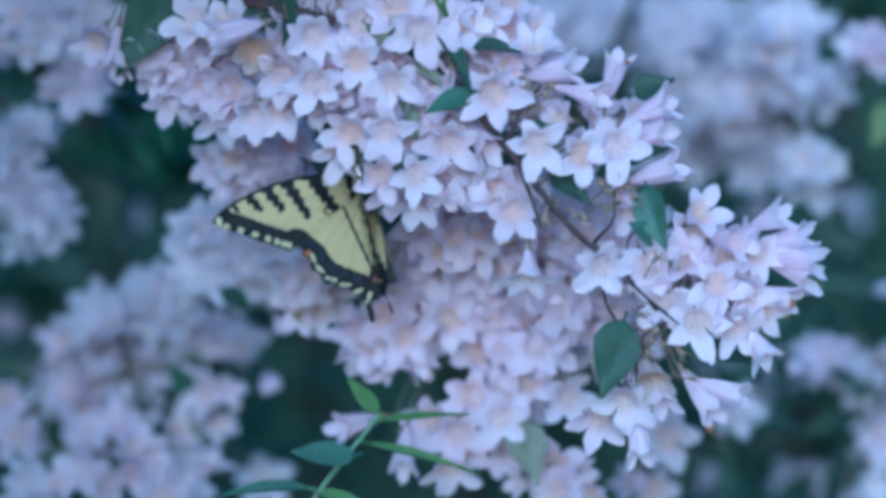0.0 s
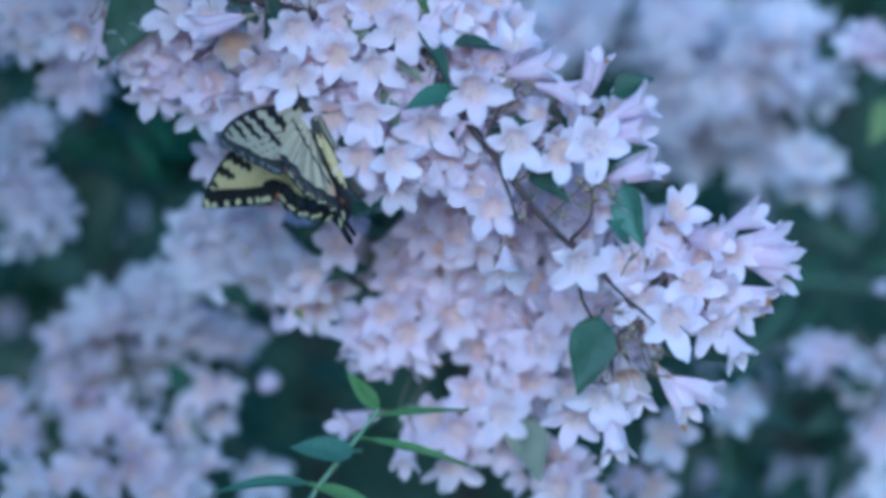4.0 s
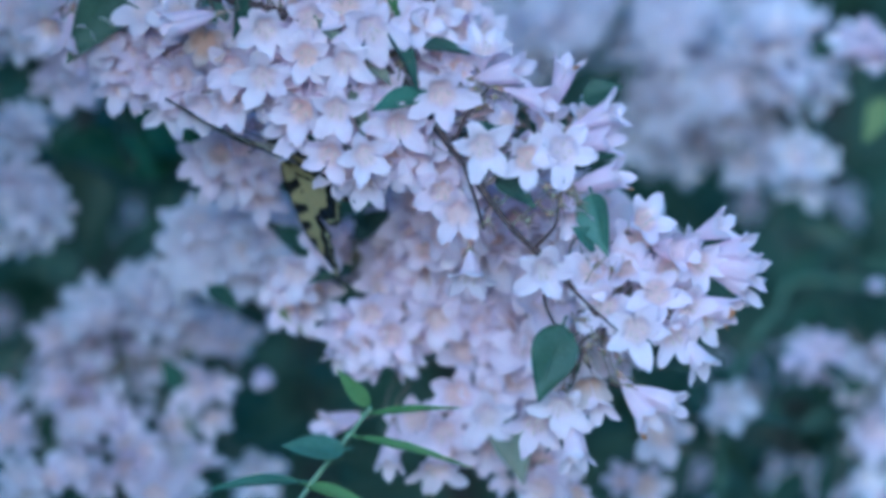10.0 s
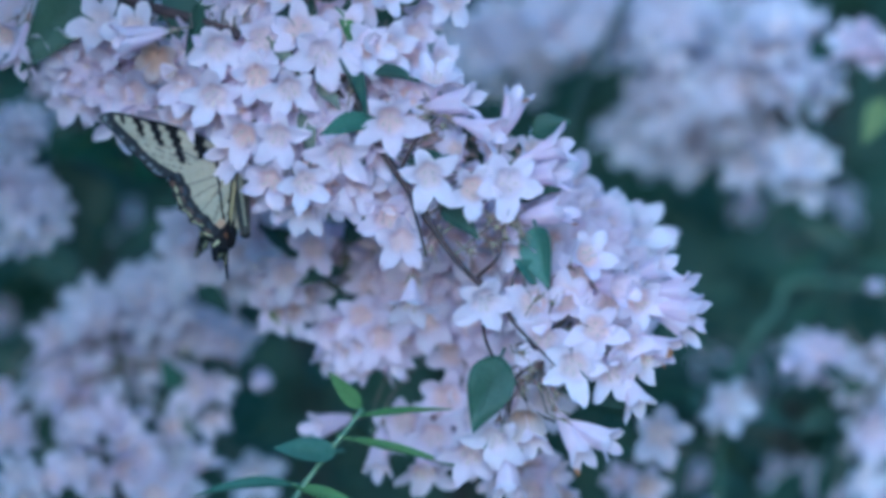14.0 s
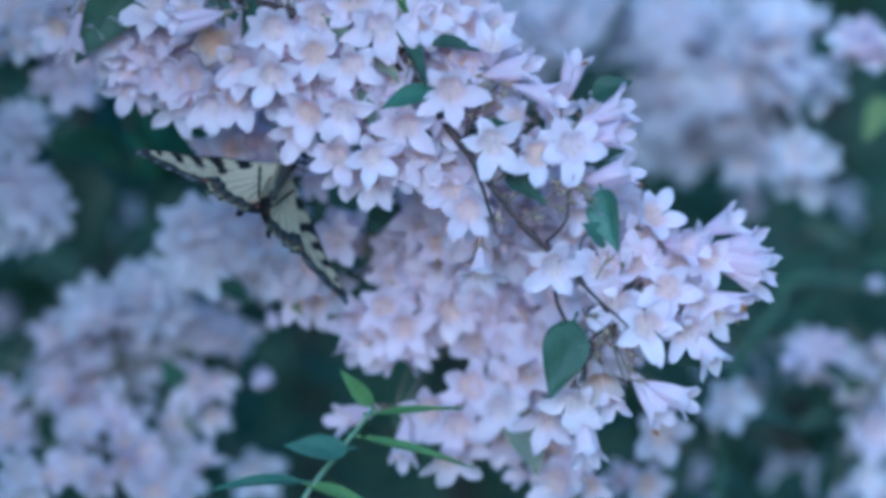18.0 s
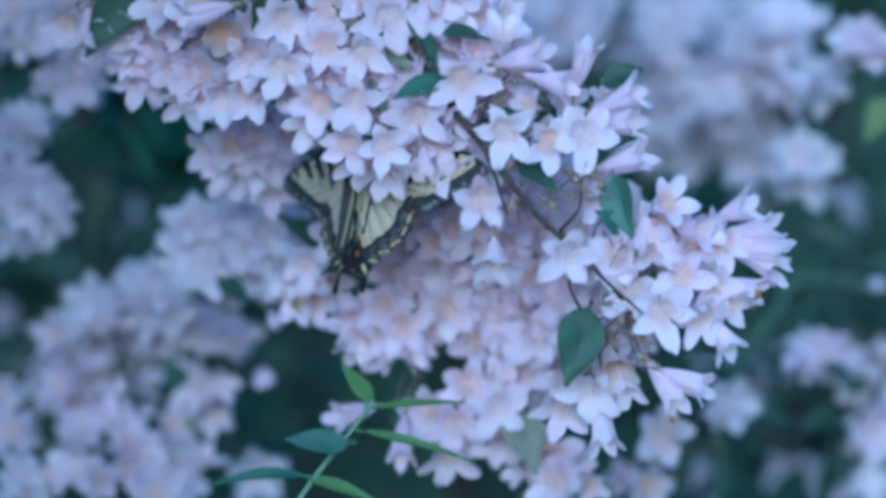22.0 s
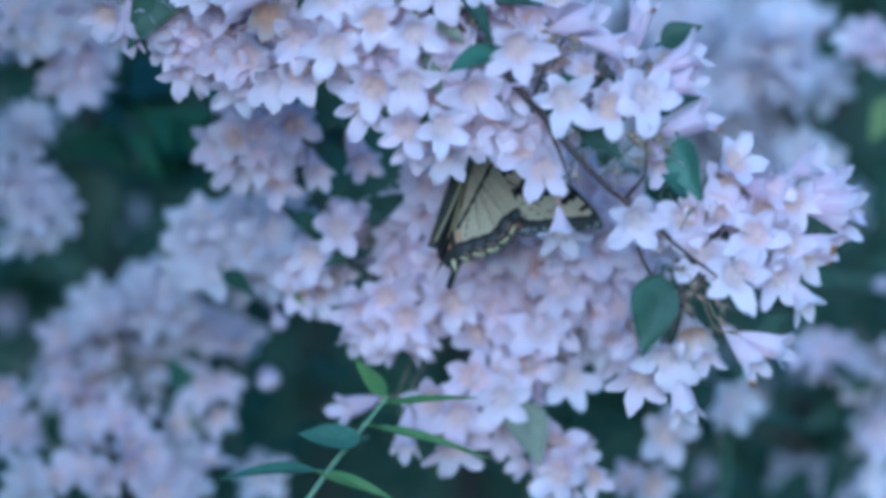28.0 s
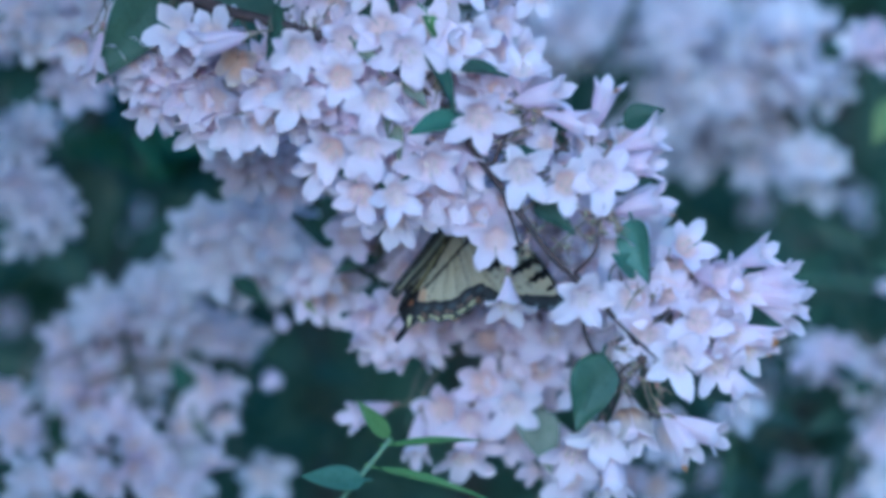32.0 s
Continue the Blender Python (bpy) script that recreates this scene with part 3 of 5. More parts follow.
# ---------------------------------------------------------------- the spray behind it
PIVOT_B = at(715, 590, 0.075)
behind = thing("flowering_branch", PIVOT_B, "drooping spray of pale flowers and fading leaves behind the first", "branch", SPRAYS)
rnd = random.Random(23)
line = stem(behind, [at(200, -300, 0.20), at(300, 60, 0.14), at(420, 290, 0.12), at(560, 450, 0.11), at(690, 530, 0.105), at(820, 600, 0.105),
                     at(900, 730, 0.105), at(930, 900, 0.11), at(940, 1050, 0.12)], 0.0013, 0.0006, FAR_STEM)
ends = []
UPPER_B = [(430, 268, .070, -.2, -.2, "o"), (520, 245, .066, .1, -.2, "o"), (465, 312, .072, 0, -.3, "o"), (400, 300, .076, -.4, -.3, "o"),
           (490, 350, .080, .1, -.6, "d"), (600, 432, .066, .1, -.1, "o"), (560, 330, .080, .2, -.6, "b"), (640, 310, .076, .3, -.6, "b")]
MIDDLE_B = [(790, 430, .066, 0, -.2, "o"), (838, 425, .068, .1, -.2, "o"), (822, 505, .066, 0, -.3, "o"), (682, 555, .062, -.1, -.2, "w"),
            (718, 592, .060, .05, -.3, "w"), (660, 612, .068, -.2, -.5, "o"), (742, 622, .066, .1, -.6, "b"), (632, 580, .072, -.3, -.5, "b"),
            (800, 562, .068, 0, -.3, "o"), (548, 482, .076, -.1, -.3, "d"), (955, 610, .060, 0, -.1, "w"), (930, 560, .074, .1, -.3, "d"),
            (770, 480, .080, -.1, -.4, "o"), (752, 425, .070, -.4, -.1, "b"), (870, 550, .070, .1, -.3, "o"), (900, 600, .072, -.2, -.3, "b"), (860, 470, .070, 0, -.3, "w"), (760, 540, .074, .1, -.3, "o"), (700, 500, .08, 0, -.2, "o"), (945, 500, .07, .1, -.4, "o"),
            (760, 352, .050, 0, -.3, "d"), (810, 372, .050, .1, -.2, "o"), (880, 345, .050, 0, -.2, "d"), (940, 330, .050, .1, 0, "o"),
            (985, 365, .055, 0, -.2, "d"), (905, 420, .055, 0, -.2, "o"), (850, 312, .045, .1, -.3, "d"), (1020, 420, .055, 0, -.1, "o"), (1085, 352, .060, .1, -.1, "o"), (1040, 346, .062, 0, -.2, "w"), (1110, 388, .060, .2, -.2, "o")]
LOW_B = [(888, 735, .060, 0, -.25, "w"), (812, 765, .062, 0, -.4, "w"), (835, 695, .066, -.1, -.1, "o"), (890, 690, .072, .1, .2, "o"),
         (715, 812, .066, -.1, -.85, "b"), (800, 830, .064, .05, -.8, "o"), (612, 748, .072, -.8, -.2, "b"), 
         (1010, 700, .070, .1, -.3, "o"), (760, 740, .074, -.3, -.2, "o")]
for bunch in (UPPER_B, MIDDLE_B, LOW_B):
    for u, v, y, fx, fz, kind in bunch:
        ends.append(bloom(behind, at(u, v, y + .018), facing(fx, fz), kind, rnd.uniform(0.95, 1.1), rnd))
fill(behind, ends, [(450, 270, 80, 60, .08, .10, 10), (540, 510, 45, 45, .095, .115, 6), (765, 455, 70, 55, .09, .11, 9), (620, 450, 45, 50, .105, .12, 5), (850, 440, 150, 110, .080, .11, 24), (850, 400, 110, 70, .058, .080, 14),
                    (690, 600, 90, 50, .080, .10, 7), (970, 540, 110, 110, .075, .10, 18), (780, 370, 110, 60, .085, .11, 18), (820, 510, 110, 60, .085, .10, 15),
                    (900, 580, 90, 60, .082, .10, 9), (920, 660, 100, 50, .09, .11, 7), (840, 770, 70, 50, .085, .11, 3),
                    (1000, 850, 80, 40, .08, .10, 6)], rnd, "oodb", True, droop=0.12)
stalks(behind, line, ends)
leaf(behind, at(650, 415, 0.098), at(715, 365, 0.088), 0.0096, LEAF, (.2, -.8, .5), 0.2, 0.2)
leaf(behind, at(715, 410, 0.102), at(650, 375, 0.090), 0.0080, LEAF, (-.2, -.8, .5), 0.2, 0.2)
leaf(behind, at(700, 395, 0.121), at(655, 500, 0.111), 0.017, OLIVE_LEAF, (.3, -1, .1), 0.4, 0.3, label="dull grey-green fading leaf")
leaf(behind, at(705, 420, 0.118), at(735, 525, 0.110), 0.012, OLIVE_LEAF, (.3, -1, .2), 0.25, 0.2)
leaf(behind, at(650, 470, 0.094), at(572, 490, 0.086), 0.0080, LEAF, (0, -.7, .7), 0.3, 0.2)
leaf(behind, at(520, 400, 0.108), at(575, 450, 0.100), 0.0088, LEAF, (.2, -.8, .5), 0.3, 0.2)
leaf(behind, at(745, 520, 0.096), at(790, 560, 0.090), 0.0088, LEAF, (.2, -.8, .5), 0.3, 0.2)
leaf(behind, at(520, 540, 0.111), at(560, 578, 0.104), 0.0052, LIME_LEAF, (.2, -.8, .5), 0.3, 0.2)
leaf(behind, at(920, 440, 0.106), at(980, 425, 0.100), 0.0080, LEAF, (0, -.7, .7), 0.3, 0.2)
leaf(behind, at(840, 460, 0.106), at(890, 440, 0.100), 0.0072, BLUE_LEAF, (0, -.7, .7), 0.3, 0.2)
leaf(behind, at(915, 735, .085), at(958, 845, .075), 0.0160, OLIVE_LEAF, (.3, -.9, .2), 0.25, 0.2)
leaf(behind, at(920, 780, 0.104), at(965, 870, 0.096), 0.0112, LEAF, (.3, -.8, .3), 0.3, 0.2)
leaf(behind, at(740, 720, 0.106), at(700, 760, 0.100), 0.0096, LEAF, (.3, -.8, .3), 0.3, 0.2)
leaf(behind, at(900, 600, 0.108), at(930, 680, 0.100), 0.012, OLIVE_LEAF, (.3, -.8, .3), 0.3, 0.2)
leaf(behind, at(430, 330, 0.126), at(370, 345, 0.116), 0.0088, LIME_LEAF, (0, -.8, .5), 0.3, 0.2)
leaf(behind, at(395, 505, 0.146), at(450, 545, 0.136), 0.0080, LEAF, (0, -.8, .5), 0.3, 0.2)
leaf(behind, at(540, 210, 0.111), at(520, 275, 0.104), 0.009, OLIVE_LEAF, (0, -.8, .5), 0.3, 0.2)
leaf(behind, at(570, 260, 0.111), at(650, 290, 0.104), 0.0072, LEAF, (0, -.8, .5), 0.3, 0.2)


# ---------------------------------------------------------------- still sprays farther back
def far_spray(label, root, path, patches, kinds, seed, leaves=(), buds=(), droop=0.05):
    branch = thing("flowering_branch", root, label, "branch", SPRAYS)
    r = random.Random(seed)
    mid = stem(branch, path, 0.0014, 0.0007, FAR_STEM, "stem", 7, 0.2)
    tips = []
    fill(branch, tips, patches, r, kinds, size=(0.75, 1.30), droop=droop)
    stalks(branch, mid, tips, 0.0005)
    for u, v, y in buds:
        part("bud", BUD, branch, aim(at(u, v, y) - branch.location, facing(r.uniform(-.6, .6), r.uniform(-.6, .3)), 0, 1.0), "closed pink bud")
    for (u0, v0, y0), (u1, v1, y1), wide, material in leaves:
        leaf(branch, at(u0, v0, y0), at(u1, v1, y1), wide, material, (r.uniform(-.3, .3), -.8, .5), 0.25, 0.2)
    return branch


far_spray("rounded cluster of pale flowers glowing through the gap beside the spray", (0.22, 0.46, 1.70),
          [(0.22, 0.46, 1.70), at(1050, 150, .30), at(1040, 330, .17), at(1080, 520, .14), at(1110, 640, .15), at(1180, 770, .18), at(1270, 800, .22)],
          [(1065, 435, 105, 75, .070, .100, 24), (985, 345, 50, 45, .075, .09, 8), (920, 385, 60, 50, .07, .09, 9), (1090, 560, 70, 70, .08, .11, 14), (1165, 765, 22, 30, .155, .17, 1), (1130, 860, 40, 20, .19, .21, 2), (1290, 735, 14, 30, .20, .22, 2)], "ofbd", 31)
far_spray("large cluster of pale lilac-white flowers low in the shade", (-0.27, 0.45, 1.50),
          [(-0.27, 0.45, 1.50), at(60, 300, .36), at(180, 520, .26), at(230, 660, .22), at(260, 800, .20), at(270, 960, .20)],
          [(124, 618, 30, 32, .24, .27, 3), (222, 625, 60, 34, .23, .26, 5), (84, 672, 22, 28, .24, .27, 2), (272, 662, 38, 30, .22, .25, 3),
           (142, 692, 44, 30, .21, .24, 3), (378, 682, 26, 30, .21, .24, 2), (215, 722, 46, 22, .20, .23, 3), (170, 758, 60, 24, .19, .22, 4),
           (398, 752, 18, 20, .21, .24, 1), (28, 775, 34, 22, .20, .23, 2), (240, 815, 48, 28, .17, .20, 3), (165, 838, 28, 30, .16, .19, 2),
           (300, 780, 30, 36, .20, .23, 2), (350, 835, 36, 34, .18, .21, 2), (62, 856, 44, 22, .15, .18, 3), (288, 876, 30, 14, .15, .18, 2),
           (0, 690, 20, 30, .22, .25, 1), (440, 850, 30, 25, .25, .28, 1)], "ddf", 37,
          (((330, 690, .24), (350, 770, .22), .008, OLIVE_LEAF), ((400, 650, .25), (345, 640, .24), .010, LEAF),
           ((330, 690, .23), (300, 640, .22), .010, BLUE_LEAF), ((120, 790, .23), (95, 850, .22), .012, OLIVE_LEAF),
           ((325, 700, .26), (310, 760, .25), .012, OLIVE_LEAF), ((60, 715, .26), (40, 760, .25), .010, LEAF)))
far_spray("rounded heads of blue-white flowers catching the light of the sky", (-0.22, 0.44, 1.48),
          [(-0.22, 0.44, 1.48), at(230, 400, .33), at(260, 500, .25), at(300, 560, .23)],
          [(174, 562, 38, 32, .22, .26, 7), (276, 524, 30, 34, .21, .25, 8), (295, 560, 30, 22, .21, .24, 4), (365, 582, 44, 24, .22, .25, 6),
           (418, 602, 18, 22, .23, .26, 2)], "f", 39, droop=-0.30)
far_spray("hanging bunch of pale bell flowers out of focus", (-0.36, 0.42, 1.72),
          [(-0.36, 0.42, 1.72), at(-60, -250, .30), at(20, -60, .22), at(90, 60, .19), at(150, 120, .18)],
          [(40, 40, 90, 60, .15, .19, 15), (150, 60, 50, 70, .15, .18, 9), (140, 140, 45, 35, .16, .19, 5)], "fdb", 41,
          (((60, 70, .2), (100, 170, .18), .02, LEAF),))
far_spray("tall bunch of pale blue-white flowers far behind", (-0.40, 0.52, 1.45),
          [(-0.40, 0.52, 1.45), at(-60, 180, .30), at(20, 300, .23), at(50, 420, .21)],
          [(55, 225, 42, 30, .19, .22, 6), (10, 320, 50, 44, .19, .23, 7), (72, 365, 30, 44, .19, .23, 6), (50, 400, 36, 28, .20, .24, 5)], "f", 43,
          (((60, 290, .25), (100, 300, .24), .014, LEAF),))
far_spray("small pale cluster behind the drooping spray", (-0.20, 0.46, 1.50),
          [(-0.20, 0.46, 1.50), at(300, 250, .30), at(340, 380, .23), at(370, 470, .21)],
          [(465, 435, 90, 80, .14, .18, 28), (360, 415, 26, 36, .15, .18, 6), (375, 480, 36, 32, .15, .18, 6), (345, 450, 18, 36, .16, .18, 3)], "f", 47, (), ((485, 553, .16), (462, 662, .22), (470, 655, .22)))
far_spray("broad hanging mass of pale blue-white flowers far behind", (0.30, 0.60, 1.75),
          [(0.30, 0.60, 1.75), at(1250, -200, .46), at(1240, 20, .40), at(1330, 160, .38), at(1430, 300, .36)],
          [(1000, 40, 90, 60, .33, .38, 13), (1085, 35, 45, 60, .34, .38, 7), (900, 90, 100, 70, .35, .39, 14), (1205, 60, 55, 85, .30, .35, 14),
           (1190, 180, 50, 60, .33, .37, 10), (1262, 205, 54, 50, .33, .37, 9), (1390, 58, 66, 64, .26, .31, 12), (1425, 150, 44, 40, .26, .30, 7),
           (1335, 115, 44, 64, .29, .33, 9), (1440, 290, 38, 42, .27, .30, 5), (1352, 275, 36, 48, .31, .34, 5), (1235, 262, 44, 28, .34, .37, 6),
           (1275, 90, 30, 70, .36, .40, 6), (1130, 250, 50, 40, .36, .40, 5), (1290, 190, 60, 50, .30, .33, 7)], "f", 53, droop=-0.05)
far_spray("bunch of pale flowers at the shrub's side", (0.42, 0.56, 1.30),
          [(0.42, 0.56, 1.30), at(1700, 500, .36), at(1600, 640, .29), at(1530, 740, .27)],
          [(1480, 630, 45, 28, .26, .29, 4), (1550, 660, 40, 40, .26, .30, 5), (1565, 765, 28, 60, .26, .30, 5), (1550, 865, 40, 25, .25, .28, 3)], "fd", 59, (), ((1420, 630, .22), (1412, 640, .225), (1545, 510, .3)))
far_spray("pale flowers at the end of a high twig", (0.50, 0.52, 1.75),
          [(0.50, 0.52, 1.75), at(1760, -60, .36), at(1640, 20, .29), at(1540, 70, .26)],
          [(1540, 75, 45, 30, .23, .25, 5)], "fb", 61,
          (((1580, 180, .27), (1545, 245, .25), .012, LIME_LEAF),))

far_spray("a few dim mauve flowers deep in the shade of the shrub", (-0.10, 0.62, 1.45),
          [(-0.10, 0.62, 1.45), at(300, 300, .60), at(240, 380, .56), at(120, 520, .55), at(30, 600, .55)],
          [(225, 385, 26, 22, .54, .56, 2), (20, 570, 10, 14, .56, .58, 1)], "d", 67)
far_spray("scattered dim flowers among leaves at the shrub's foot", (0.30, 0.58, 1.25),
          [(0.30, 0.58, 1.25), at(1480, 520, .50), at(1400, 640, .46), at(1340, 760, .44), at(1300, 860, .42)],
          [(1490, 372, 22, 18, .50, .54, 2), (1345, 355, 14, 20, .46, .50, 1), (1360, 680, 40, 40, .44, .48, 2), (1420, 860, 80, 20, .42, .46, 3), (1250, 640, 20, 20, .44, .46, 1),
           (1230, 870, 30, 15, .38, .4, 2)], "dd", 68)

# large single leaves of the shrub that show between the sprays
twig = thing("leafy_branch", (-0.24, 0.44, 1.62), "shaded branch with broad dark green leaves", "branch", SPRAYS)
stem(twig, [(-0.24, 0.44, 1.62), at(330, 130, .34), at(380, 330, .30), at(480, 500, .33), at(560, 700, .36), at(590, 900, .36)], 0.0012, 0.0006, FAR_STEM)
rnd = random.Random(71)
for a, b, wide, mat in (((405, 240), (105, 262), .026, BRIGHTENED_LEAF), ((330, 215), (230, 180), .02, BRIGHTENED_LEAF), ((300, 300), (420, 330), .02, LEAF), 
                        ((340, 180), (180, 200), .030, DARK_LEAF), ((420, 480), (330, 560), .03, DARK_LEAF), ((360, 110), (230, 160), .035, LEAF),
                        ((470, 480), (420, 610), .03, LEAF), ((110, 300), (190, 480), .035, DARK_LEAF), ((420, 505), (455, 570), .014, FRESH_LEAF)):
    leaf(twig, at(*a, .30 + rnd.uniform(-.03, .03)), at(*b, .26 + rnd.uniform(-.03, .03)), wide, mat, (rnd.uniform(-.3, .3), -.8, .6), 0.15, 0.15)


def leafy(branch, seed, number, u0, u1, v0, v1, y0, y1, mats, long=(60, 120)):
    """Middling leaves of a shaded branch, hanging at all angles."""
    r = random.Random(seed)
    for _ in range(number):
        u, v, y, w, span = r.uniform(u0, u1), r.uniform(v0, v1), r.uniform(y0, y1), r.uniform(-0.6, 3.7), r.uniform(*long)
        leaf(branch, at(u, v, y), at(u + span * math.cos(w), v + span * math.sin(w), y - r.uniform(-.01, .03)), span * UNIT * r.uniform(.45, .7), r.choice(mats),
             (r.uniform(-.7, .7), -.8, r.uniform(-.1, .9)), r.uniform(.1, .5), r.uniform(0, .4), seed=r.uniform(0, 6))


leaf(twig, at(415, 270, .29), at(95, 252, .27), .030, BRIGHTENED_LEAF, (.05, -1, .25), 0.1, 0.05)
leafy(twig, 5, 14, 130, 420, 120, 290, .32, .46, (LEAF, BRIGHTENED_LEAF, DARK_LEAF))
leafy(twig, 10, 9, 150, 360, 180, 280, .21, .28, (BRIGHTENED_LEAF, BRIGHTENED_LEAF, LEAF), (70, 130))
leafy(twig, 6, 7, 440, 640, 600, 880, .36, .46, (LEAF, DARK_LEAF, DARK_LEAF))
twig = thing("leafy_branch", (0.34, 0.50, 1.25), "shaded branch crowded with dull green leaves", "branch", SPRAYS)
stem(twig, [(0.34, 0.50, 1.25), at(1500, 500, .38), at(1380, 560, .34), at(1300, 700, .32), at(1280, 900, .32)], 0.0012, 0.0006, GREEN_STEM)
leafy(twig, 7, 26, 1080, 1540, 480, 880, .34, .50, (LEAF, DARK_LEAF, DARK_LEAF, DARK_LEAF), (80, 150))
leafy(twig, 8, 22, 1100, 1540, 620, 880, .26, .36, (LEAF, LEAF, DARK_LEAF, DARK_LEAF), (50, 100))
leafy(twig, 9, 12, 1420, 1580, 90, 480, .40, .55, (DARK_LEAF, DARK_LEAF), (80, 140))

# ---------------------------------------------------------------- the leafy shoot in front of the rear spray
PIVOT_S = at(560, 870, 0.040)
shoot = thing("leafy_shoot", PIVOT_S, "young green shoot with narrow opposite leaves", "shoot")
stem(shoot, [at(440, 1100, .06), at(500, 960, .045), at(555, 872, .040), at(610, 800, .038), at(662, 735, .036), at(668, 722, .036)], 0.0011, 0.0006, GREEN_STEM,
     "stem", 7, 0.1)
leaf(shoot, at(668, 722, .036), at(612, 658, .028), 0.0062, FRESH_LEAF, (-.5, -.8, .6), 0.25, 0.1)
leaf(shoot, at(668, 735, .036), at(826, 716, .026), 0.0042, FRESH_LEAF, (0, -.55, .8), 0.3, 0.1)
leaf(shoot, at(645, 775, .037), at(850, 815, .028), 0.0048, FRESH_LEAF, (0, -.5, .8), 0.3, 0.15)
leaf(shoot, at(625, 797, .037), at(503, 800, .028), 0.0098, BLUE_LEAF, (.1, -.9, .45), 0.3, -0.30)
leaf(shoot, at(543, 855, .040), at(385, 838, .030), 0.0065, BLUE_LEAF, (0, -.6, .8), 0.3, 0.45)
leaf(shoot, at(550, 858, .040), at(690, 895, .030), 0.0060, FRESH_LEAF, (0, -.6, .8), 0.3, 0.2)


# ---------------------------------------------------------------- the swallowtail
# Wing outlines on the plan grid: out from the body, and forwards along it.
FORE = [(0, 8), (37, 17), (90, 23), (138, 20), (180, 12), (212, 3), (245, -10), (268, -24), (277, -36), (270, -46), (230, -68), (189, -92), (160, -106),
        (146, -112), (110, -92), (55, -52), (0, -18)]
HIND = [(0, 2), (50, -16), (100, -62), (130, -100), (132, -116), (124, -124), (124, -142), (114, -150), (108, -168), (95, -172), (86, -186), (72, -188), (60, -203),
        (50, -204), (44, -222), (42, -254), (36, -260), (31, -252), (31, -226), (20, -222), (8, -214), (-2, -205), (-12, -150), (-15, -110), (-10, -60)]
YELLOW, BLACK, PALE = np.array((0.52, 0.43, 0.21)), np.array((0.012, 0.011, 0.012)), np.array((0.49, 0.425, 0.30))
BLUE, ORANGE, SPOT, GREY = np.array((0.06, 0.09, 0.16)), np.array((0.55, 0.20, 0.06)), np.array((0.56, 0.50, 0.28)), np.array((0.095, 0.094, 0.096))


def smooth_outline(points, steps=5):
    p = [np.array(a, dtype=float) for a in points]
    n, line = len(p), []
    for i in range(n):
        a, b, c, d = p[i - 1], p[i], p[(i + 1) % n], p[(i + 2) % n]
        for k in range(steps):
            s = k / steps
            line.append(0.5 * (2 * b + (c - a) * s + (2 * a - 5 * b + 4 * c - d) * s * s + (3 * b - a - 3 * c + d) * s ** 3))
    return np.array(line)


def bar(q, a, b, w0, w1):
    """Whether each point lies on a tapering stripe from a to b."""
    a, b = np.array(a, float), np.array(b, float)
    d = b - a
    s = np.clip(((q - a) @ d) / (d @ d), 0, 1)
    away = np.linalg.norm(q - a - s[:, None] * d, axis=1)
    wobble = 1 + 0.25 * np.sin(q[:, 0] * 0.35 + q[:, 1] * 0.21)
    return away < (w0 + (w1 - w0) * s) / 2 * wobble


def gap_to(q, line):
    """Distance of each point from a line of points."""
    best = np.full(len(q), 1e9)
    for a, b in zip(line[:-1], line[1:]):
        d = b - a
        s = np.clip(((q - a) @ d) / max(d @ d, 1e-9), 0, 1)
        best = np.minimum(best, np.linalg.norm(q - a - s[:, None] * d, axis=1))
    return best


def inside(q, poly):
    hit = np.zeros(len(q), bool)
    for a, b in zip(poly, np.roll(poly, -1, axis=0)):
        cross = ((a[1] > q[:, 1]) != (b[1] > q[:, 1])) & (q[:, 0] < (b[0] - a[0]) * (q[:, 1] - a[1]) / (b[1] - a[1] + 1e-12) + a[0])
        hit ^= cross
    return hit


def fore_pigment(q, under):
    c = np.tile(PALE if under else YELLOW, (len(q), 1))
    dark = GREY * 0.5 if under else BLACK
    costa, rim = smooth_outline(FORE)[:38], smooth_outline(FORE)[38:68]
    edge = gap_to(q, rim)
    stripes = bar(q, (22, 14), (6, -110), 13, 10) | bar(q, (90, 24), (18, -120), 27, 8) | bar(q, (137, 22), (104, -54), 25, 13)
    stripes |= bar(q, (175, 14), (150, -32), 22, 14) | bar(q, (210, 4), (190, -26), 20, 13) | bar(q, (240, -8), (228, -24), 10, 8)
    stripes |= bar(q, (60, -30), (76, -48), 4, 3) | bar(q, (76, -48), (62, -62), 4, 3)
    c[stripes] = BLACK
    if under:
        for k in range(5):
            c[bar(q, (60 - 6 * k, -30 - 8 * k), (240 - 24 * k, -40 - 14 * k), 1.8, 1.2)] = BLACK * 7
    c[gap_to(q, costa) < 6] = BLACK
    c[edge < (34 if not under else 27)] = dark
    for k in range(9):
        s = (k + 0.6) / 9.2
        a = rim[int(s * (len(rim) - 1))]
        m = np.array((150.0, -40.0)) - a
        m /= np.linalg.norm(m)
        c[np.hypot(*(q - (a + m * 10)).T) < (6.0 if not under else 5.0)] = GREY * 2.4 if under else SPOT
    if under:
        c[(edge > 23) & (edge < 28)] = BLACK * 2
        c[edge < 3] = BLACK * 3
    return c


